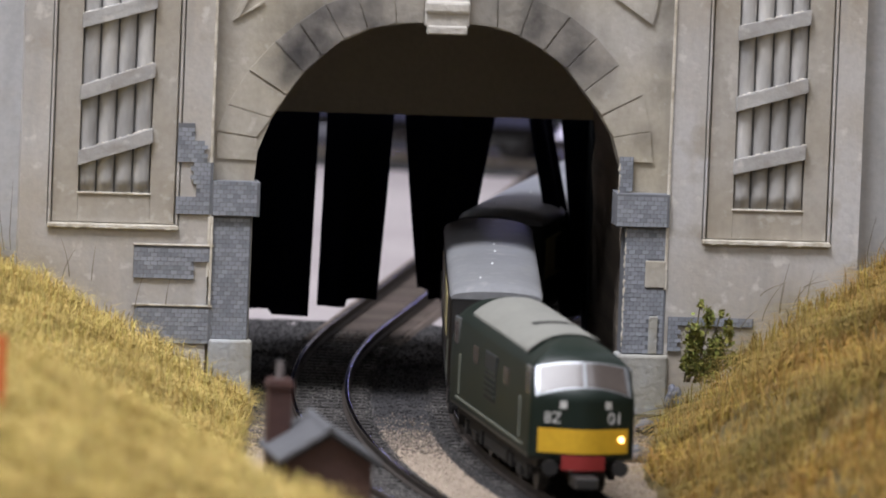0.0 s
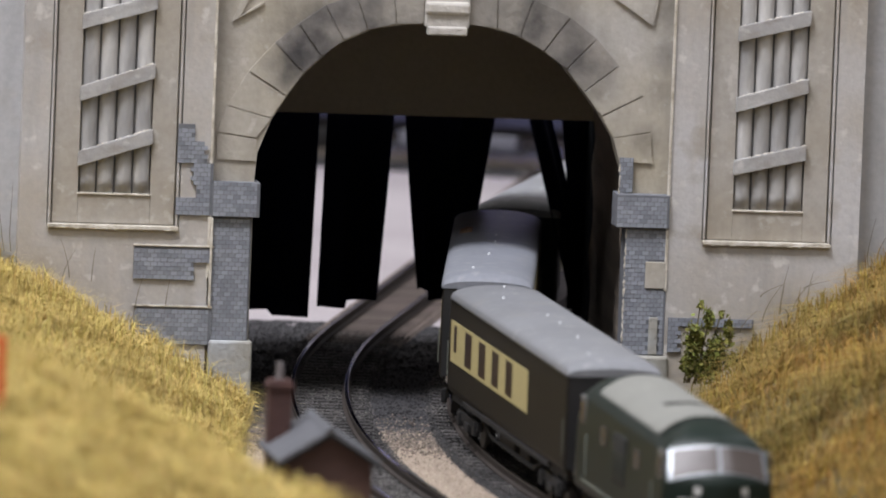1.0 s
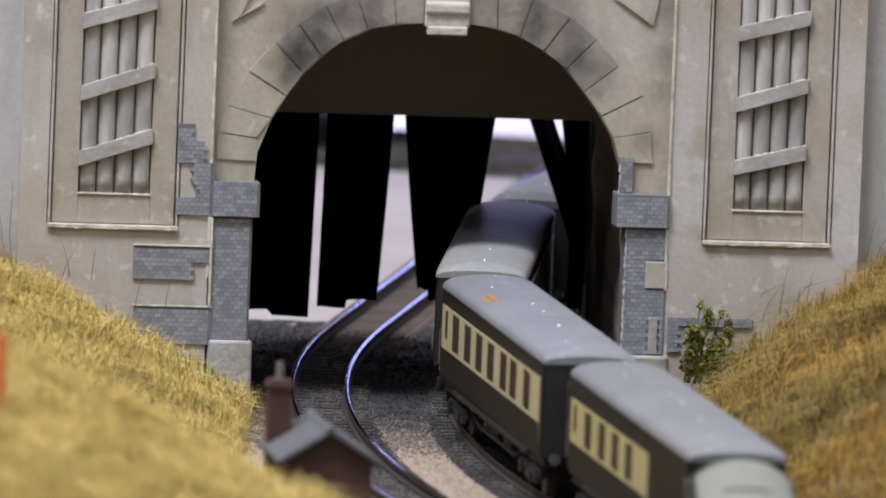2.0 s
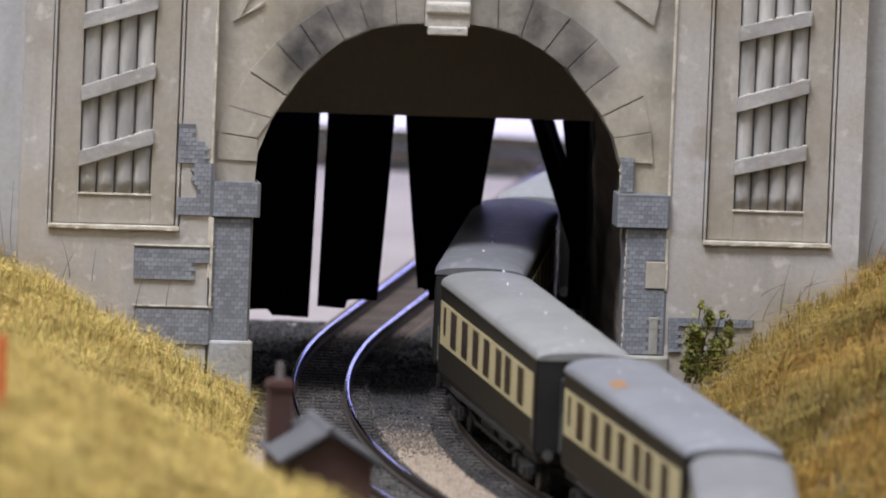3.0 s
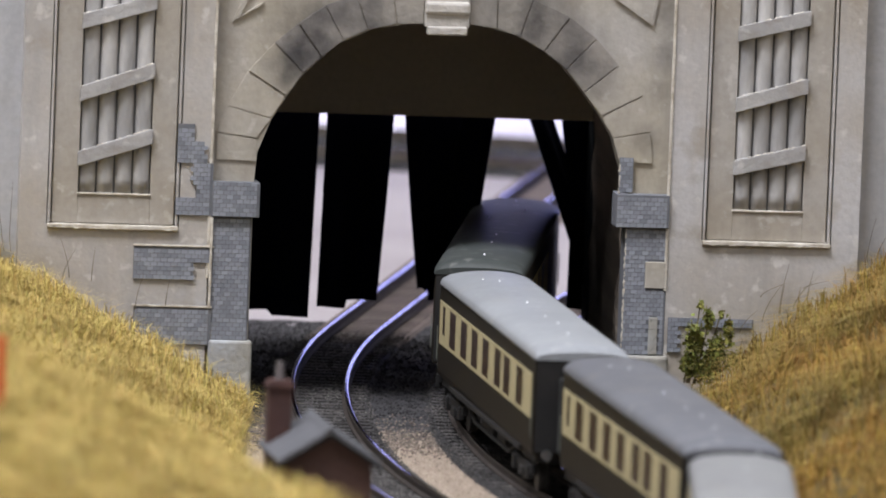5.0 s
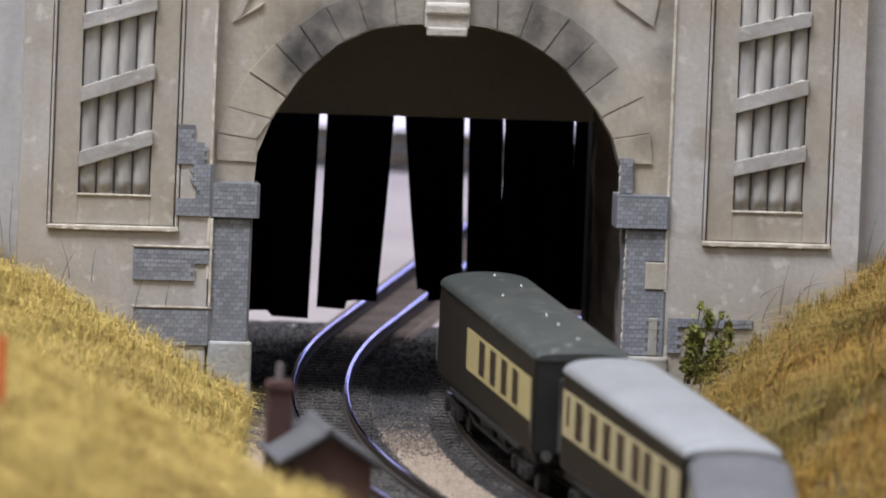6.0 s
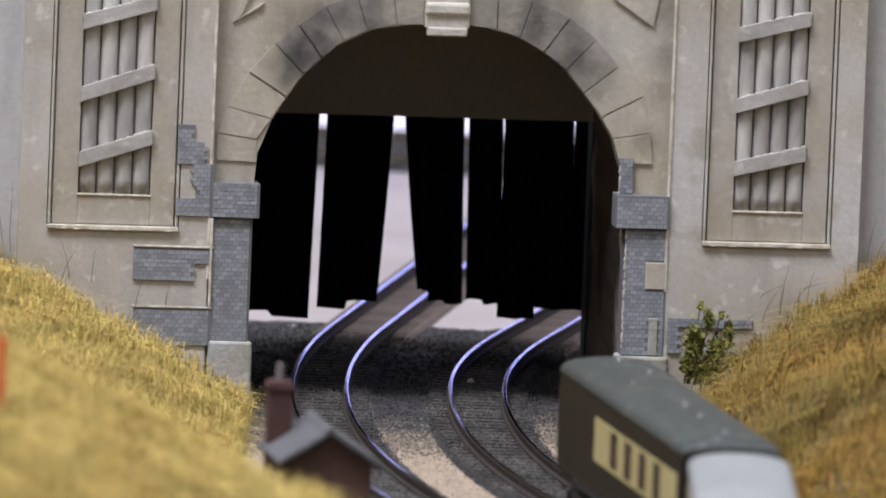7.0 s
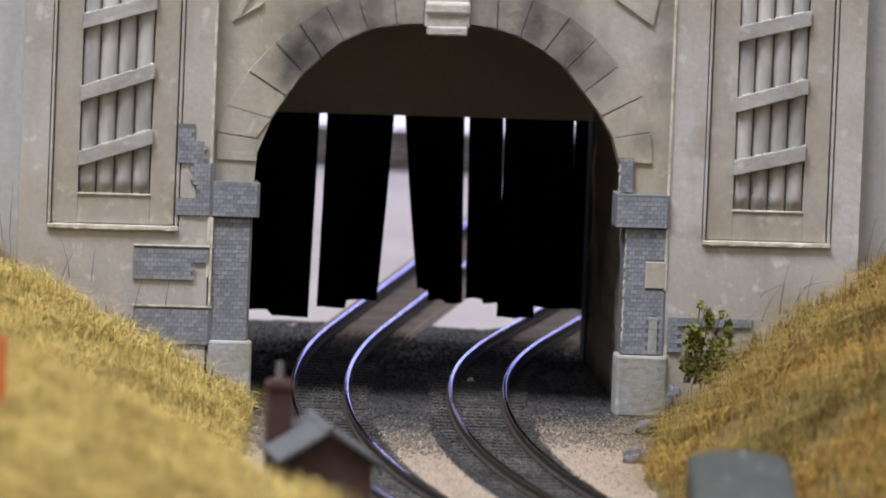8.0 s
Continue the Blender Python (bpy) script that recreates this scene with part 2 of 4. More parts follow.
# ---- the line of the tracks: arcs, by the distance s along the running track ----
def bearing(s):
    if s < 0:
        return max(s, -95) / 578
    if s < 171:
        return s / 855
    return max(0.0, 171 / 855 - (min(s, 285) - 171) / 1740 - max(0, s - 285) / 600)


def bearing_west(s):
    if s < 0:
        return max(s, -105) / 900
    if s < 200:
        return s / 900
    return max(0.0, 200 / 900 - (s - 200) / 800)


LINE_S = np.arange(-700.0, 1400.0, 1.0)


def laid(turn, x0):
    th = np.array([turn(s) for s in LINE_S])
    x, y = np.cumsum(np.sin(th)), np.cumsum(-np.cos(th))
    return x - x[700] + x0, y - y[700] + 15.0


LINES = {"east": (bearing, *laid(bearing, 7.2)), "west": (bearing_west, *laid(bearing_west, -21.4))}


def on_line(s, side=0.0, line="east"):
    """The place at s along a track, side mm to the east of its middle."""
    turn, x, y = LINES[line]
    th = turn(s)
    return Vector((np.interp(s, LINE_S, x) + side * math.cos(th), np.interp(s, LINE_S, y) + side * math.sin(th), 0))


# ---- the hall round the layout ----
def hall():
    for name, b in (("wall_north", (-3000, 3000, 3500, 3600, -1100, 2200)), ("wall_south", (-3000, 3000, -4600, -4500, -1100, 2200)),
                    ("wall_west", (-3100, -3000, -4600, 3600, -1100, 2200)), ("wall_east", (3000, 3100, -4600, 3600, -1100, 2200))):
        tagged(part(name, boxed(*b), M_WALL), "plain painted exhibition hall wall", "wall", kind="structure")
    tagged(part("ceiling", boxed(-3100, 3100, -4600, 3600, 2200, 2300), M_WALL), "plain pale exhibition hall ceiling", "ceiling", kind="structure")
    tagged(part("floor", boxed(-3100, 3100, -4600, 3600, -1200, -1100), M_FLOOR), "dark exhibition hall floor", "floor", kind="structure")


# ---- the portal: x along its face, y into the hill, z up ----
FACE = pose(0, 0, 0, 0, 0, 6.5)
ARCH = [(-34.6, 37.4), (-34.2, 42.7), (-31.9, 48.7), (-29.4, 52.7), (-26.2, 57.2), (-20.2, 62.7), (-14.2, 65.5), (-8.1, 66.5), (-1.0, 66.9), (5.2, 66.7),
        (11.4, 65.2), (16.6, 62.5), (20.8, 59.4), (24.4, 55.1), (27.5, 51.1), (30.0, 47.1), (31.2, 43.1), (33.3, 37.4)]


def arch_wall(bm, outline_y0, y1):
    pts = [(-34.6, -3)] + ARCH + [(33.3, -3)]
    top = 112
    outer = [(-44, -3)] + [(-44 + (85.5) * (i / (len(ARCH) - 1)), top) for i in range(len(ARCH))] + [(41.5, -3)]
    for y in (outline_y0, y1):
        a = [bm.verts.new((p[0], y, p[1])) for p in pts]
        b = [bm.verts.new((p[0], y, p[1])) for p in outer]
        for i in range(len(pts) - 1):
            bm.faces.new((a[i], a[i + 1], b[i + 1], b[i]))
        if y == outline_y0:
            fa, fb = a, b
    for i in range(len(pts) - 1):
        bm.faces.new((fa[i], fa[i + 1], a[i + 1], a[i]))
        bm.faces.new((fb[i], fb[i + 1], b[i + 1], b[i]))
    return bm


BRICK_L, BRICK_H = 1.22, 0.78
BRICKS = []


def brick_mesh(length, k):
    bm = boxed(0.05, length - 0.05, 0, 0.5, 0.04, BRICK_H - 0.04)
    for v in bm.verts:
        v.co.y += 0.015 * math.sin(7.1 * k + 3 * v.co.x) if v.co.y < 0.2 else 0
        v.co.z += 0.03 * math.sin(11.0 * k + 2 * v.co.x)
    return finish("brick", bm, M_BRICK)


def lay_bricks(parent, x0, x1, z0, z1, y, keep=lambda x, z: True):
    """Courses of small stones, proud of a backing at y."""
    rng = random.Random(int(x0 * 10 + z0 * 7))
    if not BRICKS:
        BRICKS.extend([brick_mesh(BRICK_L, k) for k in range(4)] + [brick_mesh(BRICK_L / 2, k) for k in range(2)])
    z, row = z0, 0
    while z + BRICK_H * 0.6 < z1:
        x = x0
        if row % 2:
            if keep(x + 0.3, z + 0.4):
                piece("brick", BRICKS[4 + row % 4 // 2], parent, (x, y - rng.uniform(0.03, 0.09), z))
            x += BRICK_L / 2
        while x + BRICK_L * 0.5 < x1:
            whole = x + BRICK_L <= x1 + 0.1
            if keep(x + 0.6, z + 0.4):
                piece("brick", BRICKS[rng.randrange(4) if whole else 4], parent, (x, y - rng.uniform(0.03, 0.09), z))
            x += BRICK_L if whole else BRICK_L / 2
        z += BRICK_H
        row += 1


def louvre_panel(portal, x0, x1, z0, lean):
    """A recessed panel with a moulded surround, four upright half-round columns and slanting battens."""
    px0, px1, pz0 = x0, x1, z0
    ix0, ix1, iz0 = x0 + 4.6, x1 - 4.4, z0 + 5.5
    top = 108
    part("recess_panel", boxed(px0 - 1.1, px1 + 1.1, -0.6, 0.4, pz0, top), M_PANEL, portal, "tan card recess panel")
    for nm, b in (("panel_moulding", (px0 - 0.72, px0 - 0.26, -2.4, -0.6, pz0, top)), ("panel_moulding", (px1 + 0.26, px1 + 0.72, -2.4, -0.6, pz0, top)),
                  ("panel_sill", (px0 - 0.8, px1 + 0.8, -2.9, -0.6, pz0 - 0.85, pz0 - 0.05))):
        part(nm, boxed(*b, bevel=0.15), M_SCUFF if nm == "panel_sill" else M_GREY, portal, "chipped pale moulding" if nm == "panel_sill" else "")
    # dark sheet that paints the shade between the columns
    part("column_backing", boxed(ix0, ix1, -0.75, -0.6, iz0, top - 6), M_SHADOWED, portal, "backing of the columns, coloured dark as shade")
    for nm, b in (("recess_stile", (px0 + 0.02, ix0, -1.75, -0.6, pz0 + 0.1, top)), ("recess_stile", (ix1, px1 - 0.02, -1.75, -0.6, pz0 + 0.1, top)),
                  ("recess_rail", (ix0, ix1, -1.73, -0.6, pz0 + 0.1, iz0))):
        part(nm, boxed(*b, bevel=0.12), M_PANEL, portal)
    part("chipped_edge", boxed(ix0 - 0.2, ix1 + 0.1, -2.0, -1.6, iz0 - 0.25, iz0 + 0.1, bevel=0.08), M_SCUFF, portal, "chipped white edge")
    bm = bmesh.new()
    for i in range(46):
        rng = random.Random(i * 3 + int(x0))
        x = px0 - 0.7 + (px1 - px0 + 1.4) * rng.random()
        bmesh.ops.create_icosphere(bm, subdivisions=1, radius=rng.uniform(0.1, 0.34), matrix=Matrix.Translation((x, -2.75, pz0 - 0.1 - 0.75 * rng.random())) @ Matrix.Diagonal((1.9, 0.8, 0.6, 1)))
    part("plaster_crumbs", bm, M_SCUFF, portal, "white filler crumbs")
    w = (ix1 - ix0) / 4
    for i in range(4):
        bm = bmesh.new()
        xc, r = ix0 + w * (i + 0.5), w * 0.45
        arc = [(xc + r * math.cos(a), -0.75 - 1.15 * math.sin(a)) for a in np.linspace(0, math.pi, 11)]
        rows = np.linspace(iz0 + 0.1, 100, 26)
        g = [[bm.verts.new((p[0] + 0.08 * noise.noise((p[0], z * 0.2, i)), p[1] + 0.06 * noise.noise((p[0] * 2, z * 0.2, 5 + i)), z)) for p in arc] for z in rows]
        for a in range(len(rows) - 1):
            for b in range(len(arc) - 1):
                bm.faces.new((g[a][b], g[a][b + 1], g[a + 1][b + 1], g[a + 1][b]))
        bm.faces.new(g[0])
        part("column", bm, M_POLE, portal, "grey half-round column", smooth=True)
    for za, zb in lean:
        bm = bmesh.new()
        h = 2.75
        prism(bm, [(ix0 - 0.25, za - h), (ix1 + 0.1, zb - h), (ix1 + 0.1, zb), (ix0 - 0.25, za)], -2.75, -1.75)
        bmesh.ops.bevel(bm, geom=bm.edges[:], offset=0.15, segments=2, affect="EDGES")
        part("batten", bm, M_SLAT, portal, "slanting grey batten")
        bm = bmesh.new()
        n = 34
        for i in range(n):
            rng = random.Random(i * 7 + int(za * 10))
            if noise.noise((i * 0.35, za, 1)) < -0.1:
                continue
            x = ix0 + (ix1 - ix0) * (i + rng.random()) / n
            z = za + (zb - za) * (x - ix0) / (ix1 - ix0)
            bmesh.ops.create_icosphere(bm, subdivisions=1, radius=rng.uniform(0.08, 0.3), matrix=Matrix.Translation((x, -1.9 - 0.4 * rng.random(), z + 0.02)) @ Matrix.Diagonal((1.7, 1, 0.6, 1)))
        part("plaster_crumbs", bm, M_SCUFF, portal, "white filler crumbs")


def tunnel_portal():
    portal = empty("tunnel_portal", "tan plaster model tunnel portal with arch, panels and stone piers", "tunnel portal", kind="structure", m=FACE)
    part("arch_wall", arch_wall(bmesh.new(), 0.0, 5.0), M_TAN, portal, "tan stained arch wall")
    # pilasters with their panels
    for x0, x1, p0, p1 in ((-76.9, -42.6, -71.0, -49.0), (40.2, 75.0, 47.4, 69.1)):
        for b in ((x0, p0 - 0.95, -2.2, 5, -3, 112), (p1 + 0.95, x1, -2.2, 5, -3, 112), (p0 - 0.95, p1 + 0.95, -2.2, 5, -3, 28.9)):
            part("pilaster", boxed(*b, bevel=0.0), M_GREY, portal, "grey washed plaster pilaster")
    for x in (-42.6, 40.2):
        part("edge_strip", boxed(x - 0.25, x + 0.25, -2.5, -2.0, 20, 112, bevel=0.1), M_SCUFF, portal, "pale chipped corner strip")
    louvre_panel(portal, -71.0, -49.0, 29.2, [(42.2, 46.6), (53.9, 58.4), (66.9, 70.8), (79, 83)])
    louvre_panel(portal, 47.4, 69.1, 29.4, [(43.9, 47.0), (55.3, 59.1), (68.1, 71.4), (80.5, 84)])
    # arch stones: joints run from the inner curve outwards
    inner = [(-34.2, 41.0), (-34.4, 45.2), (-31.9, 48.9), (-29.3, 53.0), (-26.4, 57.2), (-23.2, 60.2), (-19.4, 63.3), (-15.1, 65.3), (-9.9, 66.5), (-5.0, 66.7),
             (3.0, 66.8), (8.2, 66.2), (12.4, 64.8), (16.8, 62.4), (21.0, 59.3), (24.3, 55.2), (27.7, 51.0), (30.0, 47.1), (31.2, 42.8)]
    outer = [(-41.6, 41.2), (-41.8, 46.2), (-40.0, 51.0), (-36.4, 57.4), (-31.9, 62.6), (-27.7, 66.2), (-23.0, 69.6), (-17.4, 71.8), (-10.8, 72.6), (-5.0, 72.8),
             (3.0, 72.9), (8.2, 72.5), (14.6, 71.8), (21.4, 68.8), (26.4, 65.0), (30.6, 60.3), (35.2, 55.0), (36.8, 48.4), (37.4, 42.6)]
    for i in range(len(inner) - 1):
        if i == 9:
            continue
        a, b, c, d = (Vector((p[0], 0, p[1])) for p in (inner[i], inner[i + 1], outer[i + 1], outer[i]))
        mid = (a + b + c + d) / 4
        pts = [mid + (p - mid) * (1 - 0.11 / max(1.0, (p - mid).length)) for p in (a, b, c, d)]
        proud = 0.32 + 0.1 * math.sin(i * 2.7)
        bm = prism(bmesh.new(), [(p.x, p.z) for p in pts], -proud, 0.4)
        bmesh.ops.bevel(bm, geom=bm.edges[:], offset=0.09, segments=2, affect="EDGES")
        part("voussoir", bm, M_TAN if i in (0, 1, 2, 3, 15, 16, 17) else M_GREYARCH, portal, "tan arch stone" if i in (0, 1, 2, 3, 15, 16, 17) else "soot-stained grey arch stone")
    bm = boxed(-5.0, 3.0, -1.9, 0.5, 66.3, 80, bevel=0.25)
    box(bm, -4.6, 2.6, -2.5, -0.5, 64.9, 66.5, bevel=0.3)
    box(bm, -5.1, 3.1, -2.5, -1.0, 68.6, 71.0, bevel=0.6)
    part("keystone", bm, M_KEY, portal, "pale moulded keystone")
    # raised spandrel ribs
    for p in ([(-39.6, 66.2), (-36.0, 74.5), (-35.0, 74.3), (-38.3, 67.0), (-34, 70), (-34.4, 69.2)], [(36.4, 67.6), (29.0, 72.6), (29.4, 73.4), (36.2, 68.7), (37.0, 76), (37.9, 76)]):
        part("spandrel_rib", prism(bmesh.new(), p, -0.5, 0.3), M_TAN, portal)
    # piers, imposts and plinths
    for name, label, b, brick in (
            ("impost", "blue-grey stone impost block", (-42.2, -33.7, -3.1, 4, 31.2, 37.4), True), ("pier", "blue-grey coursed stone pier", (-42.0, -35.0, -2.3, 4, 8.9, 31.2), True),
            ("plinth", "weathered plain plinth", (-42.0, -34.1, -3.0, 4, -3, 8.9), False),
            ("impost", "blue-grey stone impost block", (30.8, 40.4, -3.1, 4, 31.3, 37.3), True), ("pier", "blue-grey coursed stone pier", (32.7, 40.4, -2.3, 4, 8.3, 31.3), True),
            ("plinth", "weathered plain plinth", (32.0, 41.2, -3.0, 4, -3, 8.2), False)):
        ob = part(name, boxed(*b, bevel=0.1 if brick else 0.5), M_MORTAR if brick else M_PLINTH, portal, label)
        if brick:
            right = b[0] > 0 and name == "pier"
            lay_bricks(ob, b[0] + 0.05, b[1] - 0.05, b[4] + 0.1, b[5], b[2],
                       (lambda x, z: not (36.4 < x < 40.2 and 20.3 < z < 25.4) and not (37.3 < x < 39.2 and 8 < z < 15.5)) if right else (lambda x, z: True))
        if brick and name == "pier" and b[0] > 0:
            part("bare_patch", boxed(36.5, 40.1, -2.6, -2.2, 20.4, 25.2, bevel=0.1), M_TAN, ob, "bare tan patch in the stone")
            part("bare_patch", boxed(37.5, 39.1, -2.6, -2.2, 8.4, 15.2, bevel=0.1), M_PLINTH, ob, "bare grey patch in the stone")
    for x, z0, z1 in ((32.75, 8.5, 43.0),):
        bm = bmesh.new()
        for i in range(110):
            rng = random.Random(i)
            z = z0 + (z1 - z0) * rng.random()
            bmesh.ops.create_icosphere(bm, subdivisions=1, radius=rng.uniform(0.07, 0.3), matrix=Matrix.Translation((x + rng.uniform(-0.1, 0.12) - (1.6 if z > 31.3 else 0), -2.2, z)) @ Matrix.Diagonal((0.7, 1, rng.uniform(0.8, 3), 1)))
        part("chipped_edge", bm, M_SCUFF, portal, "chipped white corner")
    # loose stone facing left on the plaster
    for b, keep in (((-48.8, -42.2, 31.3, 47.0), lambda x, z: z < 34.2 or (x > -46.6 and z < 40.5 and x > -46.0 + (z < 37) * 0.9) or (x < -43.4 and 40.5 < z < 44.6 and x < -42.6 - (z > 42.5) * 1.2) or (x < -45.9 and z >= 44.6)),
                    ((-56.0, -41.7, 19.6, 25.5), lambda x, z: not (x > -45.2 and z < 22.5)), ((-55.6, -41.7, 8.0, 14.6), lambda x, z: True),
                    ((31.3, 33.8, 37.5, 43.5), lambda x, z: True), ((41.0, 56.5, 9.0, 15.2), lambda x, z: z > 13.6 or x < 43)):
        bm = bmesh.new()
        y = -2.25 if b[0] < 31 or b[0] > 40 else -0.7
        z = b[2]
        while z < b[3]:
            xs = [x for x in np.arange(b[0], b[1], 0.6) if keep(x + 0.3, z + 0.4)]
            if xs:
                box(bm, min(xs), min(max(xs) + 0.62, b[1]), y - 0.3, y + 0.2, z, z + BRICK_H)
            z += BRICK_H
        ob = part("stone_facing", bm, M_MORTAR, portal, "patch of exposed blue-grey stonework")
        lay_bricks(ob, b[0], b[1], b[2], b[3], y - 0.3, keep)
    part("facing_edge", boxed(-56.1, -41.6, -2.75, -2.3, 25.5, 25.85, bevel=0.1), M_SCUFF, portal, "pale chipped ledge")
    part("facing_edge", boxed(-56.0, -41.6, -2.75, -2.3, 14.6, 15.0, bevel=0.1), M_SCUFF, portal, "pale chipped ledge")
    part("facing_edge", boxed(-42.35, -41.9, -2.9, -2.3, 15, 31, bevel=0.1), M_SCUFF, portal, "pale chipped corner")
    for x0, x1 in ((-220, -76.9), (75.0, 220)):
        wing = part("wing_wall", boxed(x0, x1, 1.5, 8, -3, 112), M_WING, None)
        wing.matrix_basis = FACE
        tagged(wing, "pale grey card wing wall beside the portal", "wall", kind="structure")
    # the short lining behind the arch and the board over the curtain
    lining = empty("tunnel_lining", "dark brown card lining of the tunnel mouth", "tunnel lining", kind="structure", m=FACE)
    bm = bmesh.new()
    prism(bm, [(33.4, 4.2), (38.2, 92), (41.5, 92), (41.0, 4.2)], -3, 75)
    for v in bm.verts:
        v.co.y, v.co.z = v.co.z, v.co.y
    bmesh.ops.subdivide_edges(bm, edges=bm.edges[:], cuts=14, use_grid_fill=True)
    for v in bm.verts:
        v.co.x += 0.9 * noise.noise((v.co.y * 0.08, v.co.z * 0.12, 3.0)) + 0.5 * noise.noise((v.co.y * 0.2, v.co.z * 0.35, 8.0)) - 0.2
    part("side_wall", bm, M_LINING, lining, "rough brown tunnel side", smooth=True)
    part("side_wall", boxed(-44, -35, 5.1, 92, -3, 75), M_LINING, lining)
    part("roof_board", boxed(-44, 42, 5.1, 92, 72, 75), M_LINING, lining)
    part("curtain_board", boxed(-40, 45, 92.2, 95, 42.1, 76), M_LINTEL, lining, "plain brown board above the curtain")
    part("edge_post", boxed(37.7, 38.8, 92.4, 99, -3, 42), M_GREYEDGE, lining, "narrow blue-grey post")


M_GREYARCH = material("soot_grey_arch_stone", (0.40, 0.37, 0.32), 0.75, other=(0.27, 0.25, 0.235), scale=60, mix=0.9, bump=0.3, spots=SOOT)
M_KEY = material("pale_keystone", (0.58, 0.55, 0.50), 0.7, other=(0.36, 0.34, 0.31), scale=160, mix=0.9, bump=0.4)


# ---- the split curtain ----
def curtain_strip(top, bottom, z_top, z_bot, y, lobes):
    """A hanging strip of cloth from its top edge to its bottom edge, x in the face's frame, with soft folds. Its origin is at its top."""
    xc = (top[0] + top[1]) / 2
    bm = bmesh.new()

    def at(a, b, back):
        x0, x1 = top[0] + (bottom[0] - top[0]) * b ** 1.2, top[1] + (bottom[1] - top[1]) * b ** 1.2
        zb = z_bot[0] if a < lobes else z_bot[1]
        return (x0 + (x1 - x0) * a - xc, 0.9 * math.sin(a * 9 + xc) * (0.3 + b) + 0.35 * back, (zb - z_top) * b)
    for back in (0, 1):
        sheet(bm, lambda a, b: at(a, b, back), 24, 12)
    bm.verts.ensure_lookup_table()
    n = 25 * 13
    rim = [j for j in range(13)] + [i * 13 + 12 for i in range(1, 25)] + [24 * 13 + j for j in range(11, -1, -1)] + [i * 13 for i in range(23, 0, -1)]
    for i in range(len(rim)):
        p, q = rim[i], rim[(i + 1) % len(rim)]
        bm.faces.new((bm.verts[p], bm.verts[q], bm.verts[n + q], bm.verts[n + p]))
    ob = part("curtain_strip", bm, M_CURTAIN, None, smooth=False)
    ob.matrix_basis = FACE @ pose(xc * MM, y * MM, z_top * MM)
    return tagged(ob, "black cloth curtain strip hanging behind the tunnel mouth", "curtain", "curtain strips")


def curtains():
    zt = 43.5
    strips = {}
    strips["far"] = curtain_strip((-34, -12.7), (-36, -13.6), zt, (4.3, 3.2), 100, 0.7)
    strips["second"] = curtain_strip((-11.3, 1.2), (-11.9, -0.9), zt, (5.2, 6.7), 99, 0.5)
    strips["third"] = curtain_strip((3.1, 8.2), (6.6, 9.3), zt, (9.2, 9.0), 98.5, 0.5)
    strips["fourth"] = curtain_strip((7.6, 14.5), (8.8, 15.5), zt, (7.0, 6.5), 100, 0.5)
    strips["fifth"] = curtain_strip((15.3, 21.75), (15.9, 22.3), zt, (7.6, 6.8), 99, 0.5)
    strips["sixth"] = curtain_strip((22.3, 28.9), (22.15, 29.0), zt, (4.0, 4.0), 101, 0.5)
    strips["seventh"] = curtain_strip((28.5, 35.1), (28.3, 35.6), zt, (6.2, 6.0), 99.5, 0.5)
    strips["eighth"] = curtain_strip((35.5, 42.5), (35.2, 43.0), zt, (6.0, 6.0), 100.5, 0.5)
    return strips


# ---- ground, tracks and banks ----
def ribbon(bm, line, half, z, s0, s1, step=4.0, skirt=1.2, drop=1.2):
    prev = None
    for s in np.arange(s0, s1 + 0.1, step):
        row = []
        for off, dz in ((-half - skirt, -drop), (-half, 0), (half, 0), (half + skirt, -drop)):
            p = on_line(s, off, line)
            row.append(bm.verts.new((p.x, p.y, z + dz)))
        if prev:
            for i in range(3):
                bm.faces.new((prev[i], prev[i + 1], row[i + 1], row[i]))
        prev = row
    return bm


def rail(track, side, line):
    """A flat-bottom rail: foot and web, with a bright head on it."""
    for name, mat, prof in (("rail", M_RAIL, [(-0.75, -1.95), (0.75, -1.95), (0.75, -1.65), (0.22, -1.45), (0.22, -0.75), (0.42, -0.55), (0.42, -0.12), (-0.42, -0.12), (-0.42, -0.55), (-0.22, -0.75), (-0.22, -1.45), (-0.75, -1.65)]),
                            ("rail_head", M_RAILHEAD, [(-0.33, -0.13), (0.33, -0.13), (0.33, -0.06), (0.2, 0.0), (-0.2, 0.0), (-0.33, -0.06)])):
        bm = bmesh.new()
        prev = None
        for s in np.arange(-620, 700, 5.0):
            row = []
            for off, z in prof:
                p = on_line(s, side + off, line)
                row.append(bm.verts.new((p.x, p.y, z)))
            if prev:
                for i in range(len(prof)):
                    j = (i + 1) % len(prof)
                    bm.faces.new((prev[i], prev[j], row[j], row[i]))
            prev = row
        part(name, bm, mat, track, "rail with a polished head" if name == "rail_head" else "rusty brown rail", smooth=False)


